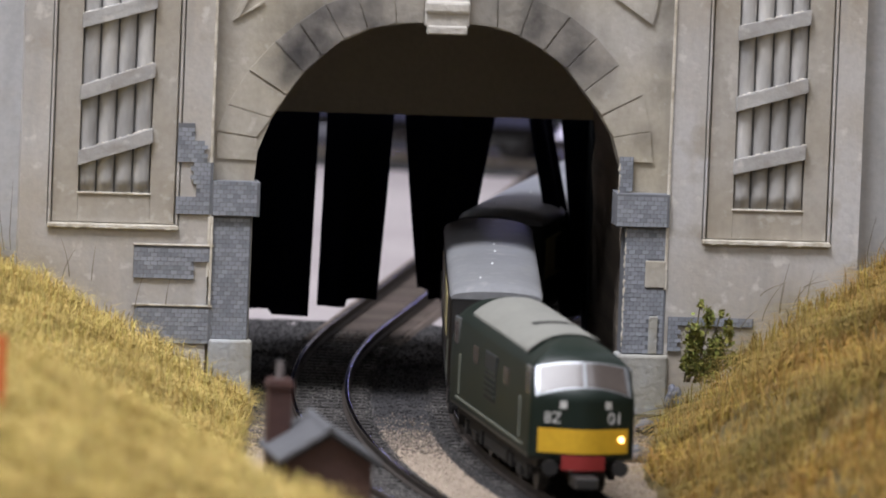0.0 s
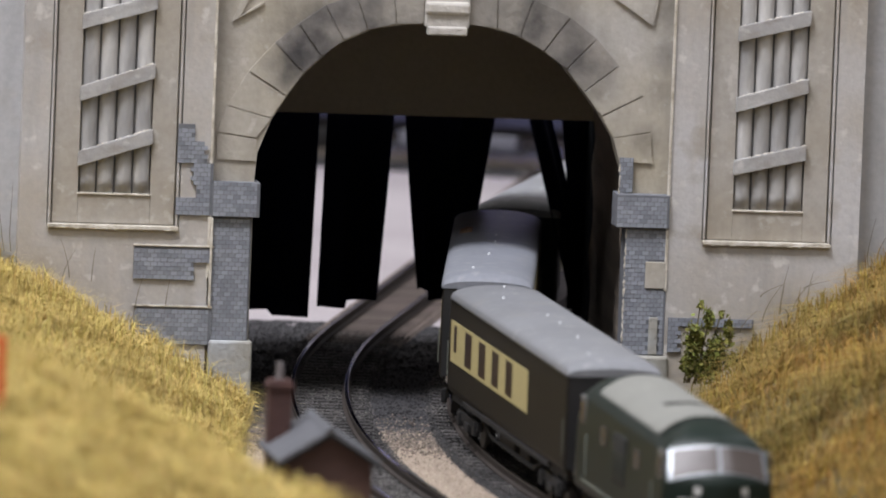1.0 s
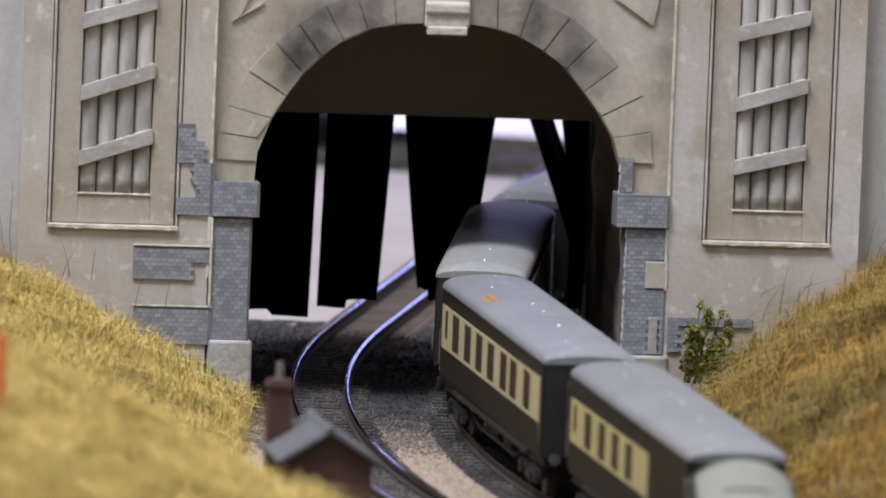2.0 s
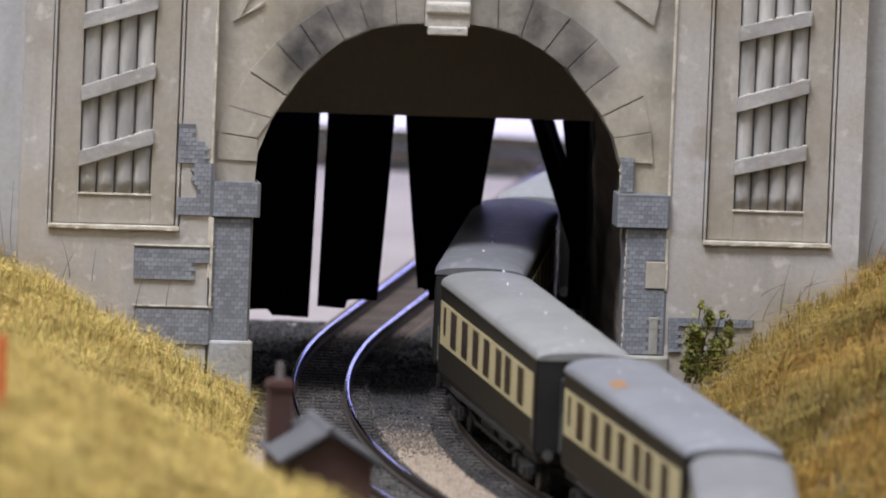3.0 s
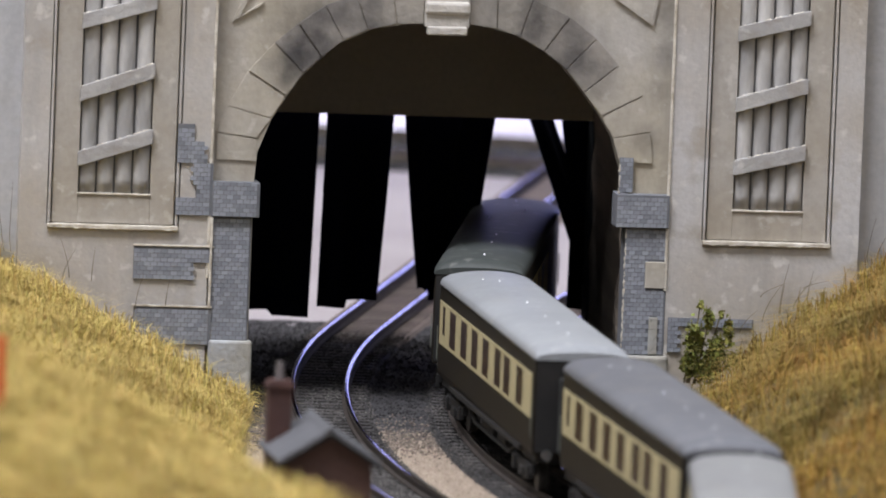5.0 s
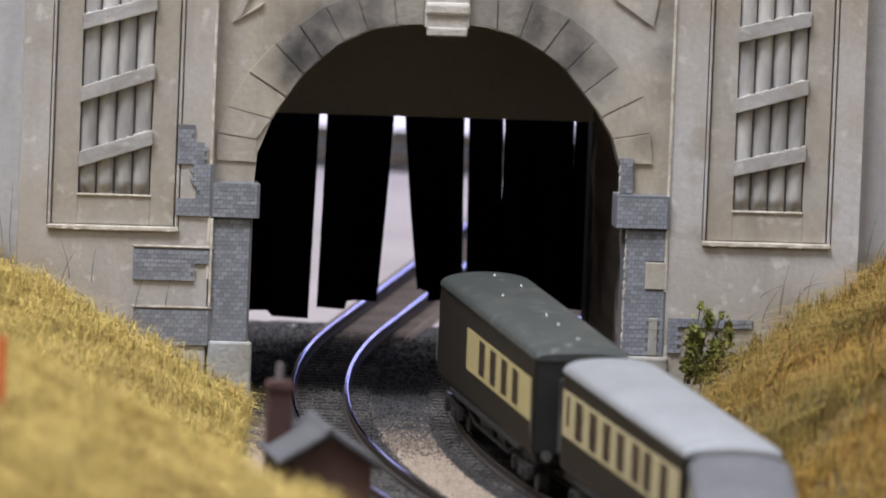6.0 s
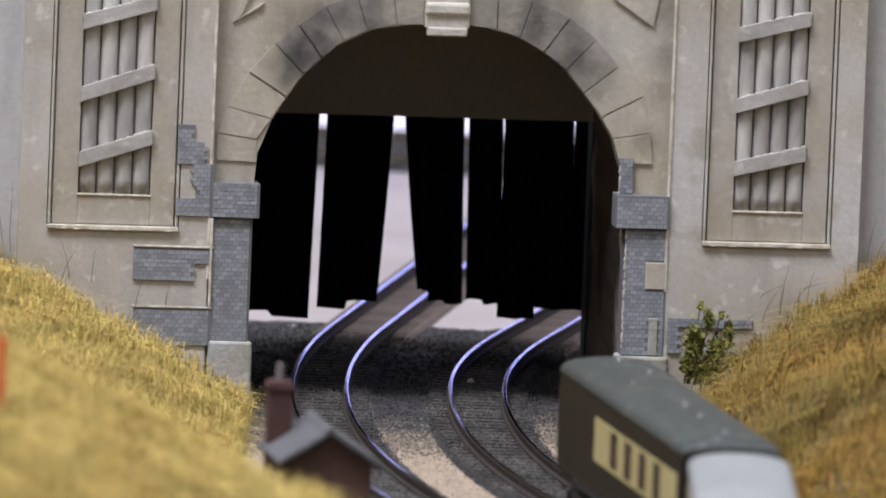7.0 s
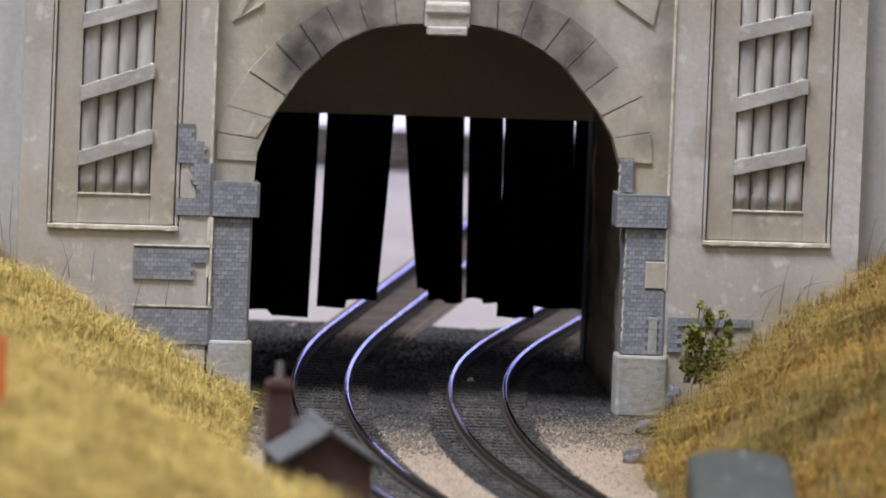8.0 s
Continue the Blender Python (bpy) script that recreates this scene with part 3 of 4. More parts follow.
def tracks():
    sleeper = finish("sleeper", boxed(-8.3, 8.3, -1.15, 1.15, -2.9, -1.95), M_SLEEPER)
    hidden = finish("sleeper", boxed(-8.3, 8.3, -1.15, 1.15, -2.9, -1.95), M_OLDSLEEPER)
    for line in ("east", "west"):
        track = empty("track", "curved model railway track on dark sleepers and ballast", "railway track", "tracks", "structure")
        part("ballast_bed", ribbon(bmesh.new(), line, 8.7, -2.35, -92, 700), M_BED, track, "dark weathered ballast bed")
        part("cork_bed", ribbon(bmesh.new(), line, 8.9, -2.3, -620, -92), M_CORK, track, "brown cork bed of the hidden track")
        for o in (-4.9, 4.9):
            rail(track, o, line)
        for s in np.arange(-320, 470, 5.3):
            p = on_line(s, 0.0, line)
            piece("sleeper", hidden if s < -92 else sleeper, track, (p.x, p.y, -0.12), math.degrees(LINES[line][0](s)))


def stones(name, label, mat, n, seed, where, size, kind="stuff"):
    """Many small angular stones as one loose layer."""
    rng = np.random.default_rng(seed)
    base = np.array([(0, 0, 1), (0.9, 0, 0.2), (0.1, 0.85, 0.1), (-0.8, 0.1, 0.25), (0, -0.95, 0.15), (0, 0, -0.5)])
    tri = np.array([(0, 1, 2), (0, 2, 3), (0, 3, 4), (0, 4, 1), (5, 2, 1), (5, 3, 2), (5, 4, 3), (5, 1, 4)])
    spots = [w for w in (where(rng) for _ in range(n)) if w]
    c = np.array(spots)
    a = rng.uniform(0, 6.28, len(c))
    sc = rng.uniform(size[0], size[1], len(c))
    rot = np.stack([np.stack([np.cos(a), -np.sin(a), 0 * a], 1), np.stack([np.sin(a), np.cos(a), 0 * a], 1), np.stack([0 * a, 0 * a, 0 * a + 0.8], 1)], 1)
    jit = 1 + rng.uniform(-0.3, 0.3, (len(c), 6, 3))
    v = np.einsum("nij,nkj->nki", rot, base[None] * jit) * sc[:, None, None] + c[:, None, :]
    f = (tri[None] + 6 * np.arange(len(c))[:, None, None]).reshape(-1, 3)
    me = bpy.data.meshes.new(name)
    me.from_pydata((v.reshape(-1, 3) * MM).tolist(), [], f.tolist())
    me.materials.append(mat)
    return tagged(new(name, me), label, "gravel", kind=kind)


def smooth01(t):
    t = min(1.0, max(0.0, t))
    return t * t * (3 - 2 * t)


def left_bank(x, y):
    toe = -33.5 + 42 * smooth01((-295 - y) / 50) if y > -420 else 8.5
    d = toe - x
    far = 0.62 * d - 0.002 * d * d * (d > 0)
    near = np.interp(d, [-10, 0, 22, 34, 40, 50, 95, 200], [-6, 0, 19.5, 22.5, 26, 31, 50, 70])
    k = smooth01((-250 - y) / 70)
    return -2.6 + far * (1 - k) + near * k


def right_bank(x, y):
    toe = np.interp(-y, [-40, 12, 38, 70, 154, 240, 320, 500], [40.5, 40.5, 38.5, 36.5, 40.5, 55, 65, 68])
    d = x - toe
    lump = 2.6 * noise.noise((x * 0.075, y * 0.028, 30)) * smooth01(d / 9)
    return -2.6 + np.interp(d, [-10, 0, 4, 10, 17, 24, 40, 80, 160], [-6, 0, 1.5, 5.2, 11.5, 17.3, 27, 43, 60]) + lump


def bank(name, label, fn, x0, x1, y0, y1):
    def at(a, b):
        x, y = x0 + (x1 - x0) * a, y0 + (y1 - y0) * b
        return (x, y, fn(x, y) + 0.9 * noise.noise((x * 0.09, y * 0.05, 1)) + 0.4 * noise.noise((x * 0.3, y * 0.2, 4)))
    return tagged(part(name, sheet(bmesh.new(), at, 60, 110), M_EARTH, smooth=True), label, "embankment", kind="structure")


def grass(name, label, mat, n, seed, fn, x0, x1, y0, y1, length, width, loll, thin, swirl, tuft=0, skip=lambda x, y, z: False):
    """Blades of flock, each a bent two-piece leaf."""
    rng = np.random.default_rng(seed)
    x, y = rng.uniform(x0, x1, n), y0 + (y1 - y0) * rng.random(n)
    if tuft:
        m = n // tuft
        k = rng.integers(0, m, n)
        x, y = x[k] + rng.normal(0, 1.0, n), y[k] + rng.normal(0, 1.6, n)
    z = np.array([fn(a, b) + 0.9 * noise.noise((a * 0.09, b * 0.05, 1)) for a, b in zip(x, y)])
    keep = np.array([c > -2.4 and not skip(a, b, c) and noise.noise((a * 0.16, b * 0.09, 20)) + 0.75 > thin * rng.random() for a, b, c in zip(x, y, z)])
    x, y, z = x[keep], y[keep], z[keep]
    n = len(x)
    ang = np.array([9.0 * noise.noise((a * 0.035, b * 0.02, 40)) for a, b in zip(x, y)]) + rng.normal(0, swirl, n)
    if tuft:
        ang = (rng.integers(0, 2, m) * 3.14 + rng.normal(0, 0.6, m))[k[keep]] + rng.normal(0, swirl, n)
    clump = np.array([noise.noise((a * 0.11, b * 0.07, 9)) for a, b in zip(x, y)])
    ln = rng.uniform(length[0], length[1], n) * (1 + 0.35 * clump)
    lean = rng.uniform(0.1, loll, n) + 0.3 * clump
    wide = rng.uniform(width[0], width[1], n)
    root = np.stack([x, y, z - 0.3], 1)
    out = np.stack([np.cos(ang), np.sin(ang), 0 * ang], 1)
    acr = np.stack([-np.sin(ang), np.cos(ang), 0 * ang], 1)
    up = np.array([0, 0, 1.0])
    mid = root + (out * (lean * 0.3)[:, None] + up * np.maximum(0.5, 1.15 - 0.2 * lean)[:, None]) * (ln * 0.55)[:, None]
    tip = root + (out * lean[:, None] + up * np.maximum(-0.02, 1 - 0.42 * lean)[:, None]) * ln[:, None]
    v = np.stack([root - acr * wide[:, None], root + acr * wide[:, None], mid - acr * wide[:, None] * 0.8, mid + acr * wide[:, None] * 0.8, tip], 1).reshape(-1, 3)
    i = 5 * np.arange(n)[:, None]
    f = np.concatenate([i + np.array([[0, 1, 3]]), i + np.array([[0, 3, 2]]), i + np.array([[2, 3, 4]])])
    me = bpy.data.meshes.new(name)
    me.from_pydata((v * MM).tolist(), [], f.tolist())
    me.materials.append(mat)
    return tagged(new(name, me), label, "grass", kind="stuff")


def ground():
    bm = bmesh.new()
    sheet(bm, lambda a, b: (-600 + 1200 * a, -1500 + 1490 * b, -3.2), 20, 20)
    tagged(part("ground", bm, M_SAND), "beige fine gravel ground of the layout", "ground", kind="structure")

    def cinder(a, b):
        x = -60 + 125 * a
        front = -24 - 22 * smooth01((24 - x) / 30)
        y = front + (150 - front) * b
        return (x, y + ((9 * noise.noise((x * 0.06, 0, 2)) + 6 * noise.noise((x * 0.3, 3, 2))) if b < 0.02 or b == 1 else 0), -2.95 + 0.3 * noise.noise((x * 0.2, y * 0.12, 6)) - 0.4 * (b < 0.03))
    tagged(part("tunnel_floor", sheet(bmesh.new(), cinder, 60, 70), M_DARKBALLAST, smooth=True), "dark cinder floor of the tunnel", "ground", kind="structure")
    for name, words, mat, b in (("siding_board", "pale painted baseboard behind the curtain", M_BOARD, (-950, 700, 120, 1150, -60, -3.15)),
                                ("baseboard", "plain wooden layout baseboard on legs", M_TIMBER, (-600, 600, -1500, 119.5, -60, -3.9))):
        board = tagged(part(name, boxed(*b), mat), words, "baseboard", kind="structure")
        for x in (b[0] + 60, b[1] - 60):
            for y in (b[2] + 80, (b[2] + b[3]) / 2, b[3] - 80):
                part("leg", boxed(x - 22, x + 22, y - 22, y + 22, -1100, -59, bevel=3), M_TIMBER, board, "square timber leg")
            part("leg_brace", boxed(x - 12, x + 12, b[2] + 100, b[3] - 100, -820, -780, bevel=2), M_TIMBER, board, "timber cross brace")

    def near_track(x, y, side):
        _, lx, ly = LINES[side]
        return abs(x - lx[int(np.argmin(abs(ly - y)))]) < 9.7

    def between(rng):
        x, y = rng.uniform(-40, 64), rng.uniform(-330, -12) 
        if near_track(x, y, "east") or near_track(x, y, "west") or rng.random() < smooth01((y + 45) / 35) * 0.8:
            return None
        return (x, y, -3.15)
    stones("loose_gravel", "loose beige gravel between the tracks", M_STONE, 42000, 3, between, (0.14, 0.34))

    def dark(rng):
        x = rng.uniform(-40, 50)
        y = rng.uniform(-24 - 22 * smooth01((24 - x) / 30) - 12 * rng.random(), 147)
        return None if near_track(x, y, "east") or near_track(x, y, "west") else (x, y, -2.85 if y > -20 else -3.1)
    stones("loose_cinders", "dark loose cinders in the tunnel mouth", M_CINDER, 22000, 4, dark, (0.12, 0.36))

    def mixed(rng):
        x = rng.uniform(-40, 50)
        y = -30 - 22 * smooth01((24 - x) / 30) + rng.normal(0, 13)
        return None if near_track(x, y, "east") or near_track(x, y, "west") else (x, y, -3.0 if y < -30 else -2.75)
    stones("dusty_gravel", "dusty brown gravel where cinders meet the beige gravel", M_MIXED, 11000, 9, mixed, (0.13, 0.34))

    def shoulder(rng):
        s, o = rng.uniform(-110, 300), rng.uniform(-10.4, 10.4)
        p = on_line(s, o, "east" if rng.random() < 0.5 else "west")
        return (p.x, p.y, -2.2 + 0.25 * rng.random() - 0.9 * max(0.0, abs(o) - 8.7)) if rng.random() < 0.9 else None
    stones("ballast_stones", "dark ballast stones between the sleepers", M_DUST, 30000, 5, shoulder, (0.12, 0.32))


# ---- small lineside things ----
def hut():
    h = empty("lineside_hut", "small red-brown brick hut with grey slate roof", "hut", m=pose(-0.0187, -0.262, -0.0030, 0, 0, 8))
    w, dd, eave, ridge = 6.9, 12.5, 20.6, 24.9
    bm = prism(bmesh.new(), [(-w, 0), (w, 0), (w, eave), (0, ridge - 0.7), (-w, eave)], -dd, dd)
    part("brick_shell", bm, M_HUTBRICK, h, "red-brown brick walls")
    for sgn in (-1, 1):
        bm = bmesh.new()
        th, ov = 0.7, 1.5
        k = (ridge - eave) / w
        prism(bm, [(0, ridge), (sgn * (w + ov), eave - ov * k), (sgn * (w + ov), eave - ov * k + th), (0, ridge + th)], -dd - 1.1, dd + 1.1)
        slope = part("roof_slope", bm, M_HUTROOF, h, "grey slate roof slope")
    part("ridge_tile", prism(bmesh.new(), [(-0.9, ridge + 0.35), (0, ridge + 1.2), (0.9, ridge + 0.35), (0, ridge + 0.6)], -dd - 1.2, dd + 1.2), M_HUTROOF, h)
    part("bargeboard", prism(bmesh.new(), [(-w - 1.4, eave - 1.5), (0, ridge - 0.6), (w + 1.4, eave - 1.5), (w + 1.4, eave - 0.7), (0, ridge + 0.2), (-w - 1.4, eave - 0.7)], -dd - 1.0, -dd - 0.4), M_BLACK, h, "dark bargeboard")
    part("door", boxed(-2.0, 2.4, -dd - 0.3, -dd + 0.2, 0.3, 12, bevel=0.1), M_BLACK, h, "dark plank door")
    bm = boxed(-7.8, -4.0, dd - 6, dd - 2, 15, 31.2, bevel=0.15)
    box(bm, -8.1, -3.7, dd - 6.3, dd - 1.7, 29.8, 30.6, bevel=0.1)
    stack = part("chimney", bm, M_HUTBRICK, h, "brick chimney stack")
    part("chimney_pot", cyl(bmesh.new(), (-5.9, dd - 4, 31.1), (-5.9, dd - 4, 34), 0.75, 12, 0.6), M_POT, stack, "small grey chimney pot")


def rock(place, size, seed, mat=None):
    bm = bmesh.new()
    bmesh.ops.create_icosphere(bm, subdivisions=3, radius=1)
    for v in bm.verts:
        k = 1 + 0.35 * noise.noise(v.co * 1.4 + Vector((seed, 0, 0))) + 0.15 * noise.noise(v.co * 4)
        v.co = Vector((v.co.x * size[0], v.co.y * size[1], v.co.z * size[2])) * k
    ob = part("rock", bm, mat or M_ROCK)
    ob.matrix_basis = pose(place[0] * MM, place[1] * MM, place[2] * MM)
    return tagged(ob, "grey-blue loose rock beside the track", "rock", "rocks")


def shrub(place, clumps, seed):
    rng = np.random.default_rng(seed)
    sh = empty("shrub", "small moss-green foam shrub against the portal wall", "shrub", m=FACE @ pose(place[0] * MM, place[1] * MM, place[2] * MM))
    bm = bmesh.new()
    for (cx, cz, r, h) in clumps:
        cyl(bm, (cx * 0.5, 0, -1), (cx, -0.5, cz), 0.22, 6, 0.12)
    part("stems", bm, M_STALK, sh, "thin brown stems")
    vs, fs = [], []
    for (cx, cz, r, h) in clumps:
        for _ in range(int(150 * r * h)):
            q = rng.normal(0, 1, 3)
            q = q / np.linalg.norm(q) * rng.random() ** 0.4
            c = np.array([cx, -1.0, cz]) + q * np.array([r, 1.6, h]) * (1 + 0.3 * rng.normal())
            a, b = rng.normal(0, 0.24, 3), rng.normal(0, 0.24, 3)
            i = len(vs)
            vs += [c - a, c + b, c + a, c - b]
            fs.append((i, i + 1, i + 2, i + 3))
    me = bpy.data.meshes.new("foliage")
    me.from_pydata((np.array(vs) * MM).tolist(), [], fs)
    me.materials.append(M_LEAF)
    ob = new("foliage", me)
    ob.parent = sh


def stalks():
    rng = random.Random(8)
    spots = [(-68.8, 20, 2.2, 4.5), (-67.5, 20.5, -1.8, 6), (-63.5, 20, 0.5, 5), (-55.5, 15, 1.4, 5.5), (-50, 16, 0.6, 3.5), (58, 16, 3.5, 6), (61, 17.5, 1.5, 8), (63.5, 18.5, 4.5, 5), (66, 20, 1.0, 4.5), (54, 14, 3, 3),
             (-79.4, 25, -1.5, 9), (-78.2, 25, 0.3, 11), (77, 26, 1.5, 8), (78.5, 26, 2.8, 6), (57.5, 20.5, 4.6, 1.6), (65.2, 22.2, 4.4, 0.5), (61.2, 17.5, 0.6, 4.2)]
    for x, z, dx, h in spots:
        bm = bmesh.new()
        p = Vector((x, -3.2, z - 1))
        y = -3.4 if abs(x) < 76 else 0.6
        for i in range(5):
            q = Vector((x + dx * ((i + 1) / 5) ** 1.6, y + 0.2 * rng.random(), z - 1 + (h + 1) * (i + 1) / 5))
            cyl(bm, p, q, 0.085 - 0.012 * i, 5, 0.075 - 0.012 * i)
            p = q
        ob = part("dry_stalk", bm, M_STALK)
        ob.matrix_basis = FACE
        tagged(ob, "thin dark dry stalk against the wall", "dry stalk", "dry stalks")


# ---- the train ----
def bogie(parent, x, wheelbase, r, name="bogie"):
    bm = bmesh.new()
    for s in (-1, 1):
        box(bm, x - wheelbase / 2 - 2.6, x + wheelbase / 2 + 2.6, s * 6.6 - 0.5, s * 6.6 + 0.5, 3.0, 4.6, bevel=0.15)
        for dx in (-wheelbase / 2, wheelbase / 2):
            box(bm, x + dx - 1.2, x + dx + 1.2, s * 7.1 - 0.5, s * 7.1 + 0.6, 2.0, 4.4, bevel=0.2)
        box(bm, x - 2.4, x + 2.4, s * 7.1 - 0.4, s * 7.1 + 0.5, 1.7, 3.4, bevel=0.3)
    box(bm, x - 3, x + 3, -6.5, 6.5, 3.4, 6.2)
    b = part(name, bm, M_BLACK, parent, "dark bogie frame")
    for dx in (-wheelbase / 2, wheelbase / 2):
        for s in (-1, 1):
            bm = bmesh.new()
            cyl(bm, (x + dx, s * 4.2, r), (x + dx, s * 5.7, r), r, 24)
            cyl(bm, (x + dx, s * 4.0, r), (x + dx, s * 4.4, r), r + 0.5, 24)
            part("wheel", bm, M_WHEEL, b)


RISE = 2.6


def coach(roof_mat, roof_words, brake=0, hatch=False):
    """A brown and cream bogie coach 126 mm long, its front towards +x. brake: 0, or the end (+1, -1) that is plain brown."""
    kind = "brake coach" if brake else "dining coach"
    c = empty("railway_coach", "umber and cream model railway " + kind + " with " + roof_words + " roof", "railway coach", "coaches of the train")
    L, W = 63.2, 8.05
    prof = [(-W + 0.3, 7.2), (-W, 8.2), (-W, 20.5), (-W + 0.2, 23.6), (W - 0.2, 23.6), (W, 20.5), (W, 8.2), (W - 0.3, 7.2)]
    bm = prism(bmesh.new(), prof, -L, L, swap=True)
    bmesh.ops.bevel(bm, geom=[e for e in bm.edges if abs(e.verts[0].co.x - e.verts[1].co.x) < 0.1], offset=0.35, segments=2, affect="EDGES")
    part("body", bm, M_BROWN, c, "dark umber coach body")
    arc = [(-W - 0.15, 23.3)] + [(-(W + 0.15) * math.cos(a), 23.6 + RISE * math.sin(a) ** 0.75) for a in np.linspace(0, math.pi, 21)] + [(W + 0.15, 23.3)]
    bm = bmesh.new()
    dome = [(3.2, 1.0), (1.4, 0.92), (0.2, 0.7), (-0.3, 0.5)]
    st = [(-L + d, k) for d, k in dome[::-1]] + [(-22, 1.0), (22, 1.0)] + [(L - d, k) for d, k in dome]
    rings = [[bm.verts.new((x, p[0] * (0.94 + 0.06 * k), 23.3 + (p[1] - 23.3) * k)) for p in arc] for x, k in st]
    for a, b in zip(rings[:-1], rings[1:]):
        for i in range(len(arc) - 1):
            bm.faces.new((a[i], a[i + 1], b[i + 1], b[i]))
        bm.faces.new((a[-1], a[0], b[0], b[-1]))
    for ring in (rings[0], rings[-1]):
        bm.faces.new([bm.verts.new(v.co) for v in ring])
    roof = part("roof", bm, roof_mat, c, roof_words + " arched coach roof", smooth=True)
    rng = random.Random(int(brake * 3 + 5) + len(roof_words))
    # vents strewn at random, their pale colour standing for glints on the roof
    for i in range(6):
        x = -54 + 21 * i + rng.uniform(-9, 9)
        y = rng.choice([-2.8, -0.4, 0.3, 0.3, 2.8])
        z = 23.6 + RISE * (1 - (y / W) ** 2) ** 0.375
        bm = bmesh.new()
        cyl(bm, (x, y, z - 0.2), (x, y, z + 0.1), rng.uniform(0.2, 0.38), 12, 0.2)
        bmesh.ops.create_icosphere(bm, subdivisions=2, radius=0.2, matrix=Matrix.Translation((x, y, z + 0.1)))
        part("roof_vent", bm, M_VENT, roof, "small glossy roof vent, pale to stand for a glint", smooth=True)
    if hatch:
        bm = bmesh.new()
        box(bm, -4.6, 4.6, -1.2, 1.2, -0.1, 0.35, bevel=0.15)
        box(bm, -4.9, 4.9, -0.15, 0.15, 0.2, 0.5, bevel=0.05)
        bmesh.ops.transform(bm, matrix=Matrix.Translation((-22, -5.3, 25.45)) @ Matrix.Rotation(radians(16), 4, "X"), verts=bm.verts)
        part("roof_hatch", bm, M_HATCH, roof, "rust-brown roof hatch")
    for s in (-1, 1):
        if brake:
            lo, hi, ws = (-0.96, 0.37, [-0.65, -0.41, -0.18, 0.055]) if brake > 0 else (-0.38, 0.94, [-0.06, 0.17, 0.40, 0.63])
            ww = 3.6
        else:
            lo, hi = -0.97, 0.95
            ws = [-0.69, -0.45, -0.22, 0.01, 0.26, 0.45, 0.71]
            ww = 3.9
        zlo, zhi = (12.6, 19.9) if brake else (13.0, 20.7)
        y = s * (W + 0.08)
        side = part("cream_band", boxed(lo * L, hi * L, min(y, y - s * 0.3), max(y, y - s * 0.3), zlo, zhi, bevel=0.05), M_BRAKECREAM if brake else M_CREAM, c, "cream window band")
        for w in ws:
            x = w * L
            yy = s * (W + 0.12)
            part("window", boxed(x - ww, x + ww, min(yy, yy - s * 0.3), max(yy, yy - s * 0.3), zlo + 0.75, zhi - 0.55, bevel=0.05), M_WINDOW, side, "dark framed window pane")
        for x in ((-0.88,) if brake >= 0 else ()):
            yy = s * (W + 0.12)
            part("door_window", boxed(x * L - 1.5, x * L + 1.5, min(yy, yy - s * 0.3), max(yy, yy - s * 0.3), zlo + 2.0, zhi - 0.7, bevel=0.05), M_WINDOW, side)
        for x in (-0.985, 0.985):
            yy = s * (W + 0.25)
            part("handrail", cyl(bmesh.new(), (x * L, yy, 10), (x * L, yy, 16), 0.1, 6), M_LINE, c)
        part("step_board", boxed(-46, 46, s * 7.7 - 0.35, s * 7.7 + 0.35, 6.1, 7.0, bevel=0.1), M_BLACK, c)
    for e in (-1, 1):
        bm = boxed(min(e * L, e * (L + 3.2)), max(e * L, e * (L + 3.2)), -3.9, 3.9, 7.5, 20.5, bevel=0.4)
        part("gangway", bm, M_GANGWAY, c, "black corridor gangway")
        part("end_wall", boxed(min(e * L, e * (L + 0.2)), max(e * L, e * (L + 0.2)), -W + 0.35, W - 0.35, 7.6, 23.2, bevel=0.05), M_BLACK, c, "black coach end wall")
        for s in (-1, 1):
            bm = cyl(bmesh.new(), (e * L, s * 5.9, 7.4), (e * (L + 2.4), s * 5.9, 7.4), 0.45, 10)
            cyl(bm, (e * (L + 2.2), s * 5.9, 7.4), (e * (L + 2.8), s * 5.9, 7.4), 0.95, 16)
            part("buffer", bm, M_BUFFER, c, "bright metal buffer")
        part("coupling", boxed(min(e * (L - 6), e * (L + 5.2)), max(e * (L - 6), e * (L + 5.2)), -1.6, 1.6, 3.4, 5.4, bevel=0.3), M_BLACK, c)
        bogie(c, e * 45, 17, 3.1)
    bm = boxed(-62, 62, -7.2, 7.2, 5.6, 7.4)
    box(bm, -14, 2, -6.5, 6.5, 2.9, 5.7, bevel=0.4)
    box(bm, 8, 18, -6.5, -2, 3.2, 5.7, bevel=0.3)
    for s in (-1, 1):
        cyl(bm, (-32, s * 6.6, 5.6), (-20, s * 6.6, 3.4), 0.35, 6)
        cyl(bm, (-20, s * 6.6, 3.4), (24, s * 6.6, 3.4), 0.35, 6)
        cyl(bm, (24, s * 6.6, 3.4), (34, s * 6.6, 5.6), 0.35, 6)
    part("underframe", bm, M_BLACK, c, "dark underframe with truss rods")
    return c


LL, LW = 48.0, 8.9


def loco_top(b):
    return 26.2 - 4.3 * abs(b) ** 2.3


def loco_nose(b, z):
    rake = 0.0 if z < 17.6 else (z - 17.6) * 0.74
    if z > 23.4:
        rake += (z - 23.4) ** 2 * 1.05
    return LL - rake - 3.7 * (math.sqrt(b * b + 0.01) - 0.1) ** 1.15


def loco_width(z):
    return LW - 0.035 * max(0, z - 14) ** 1.4


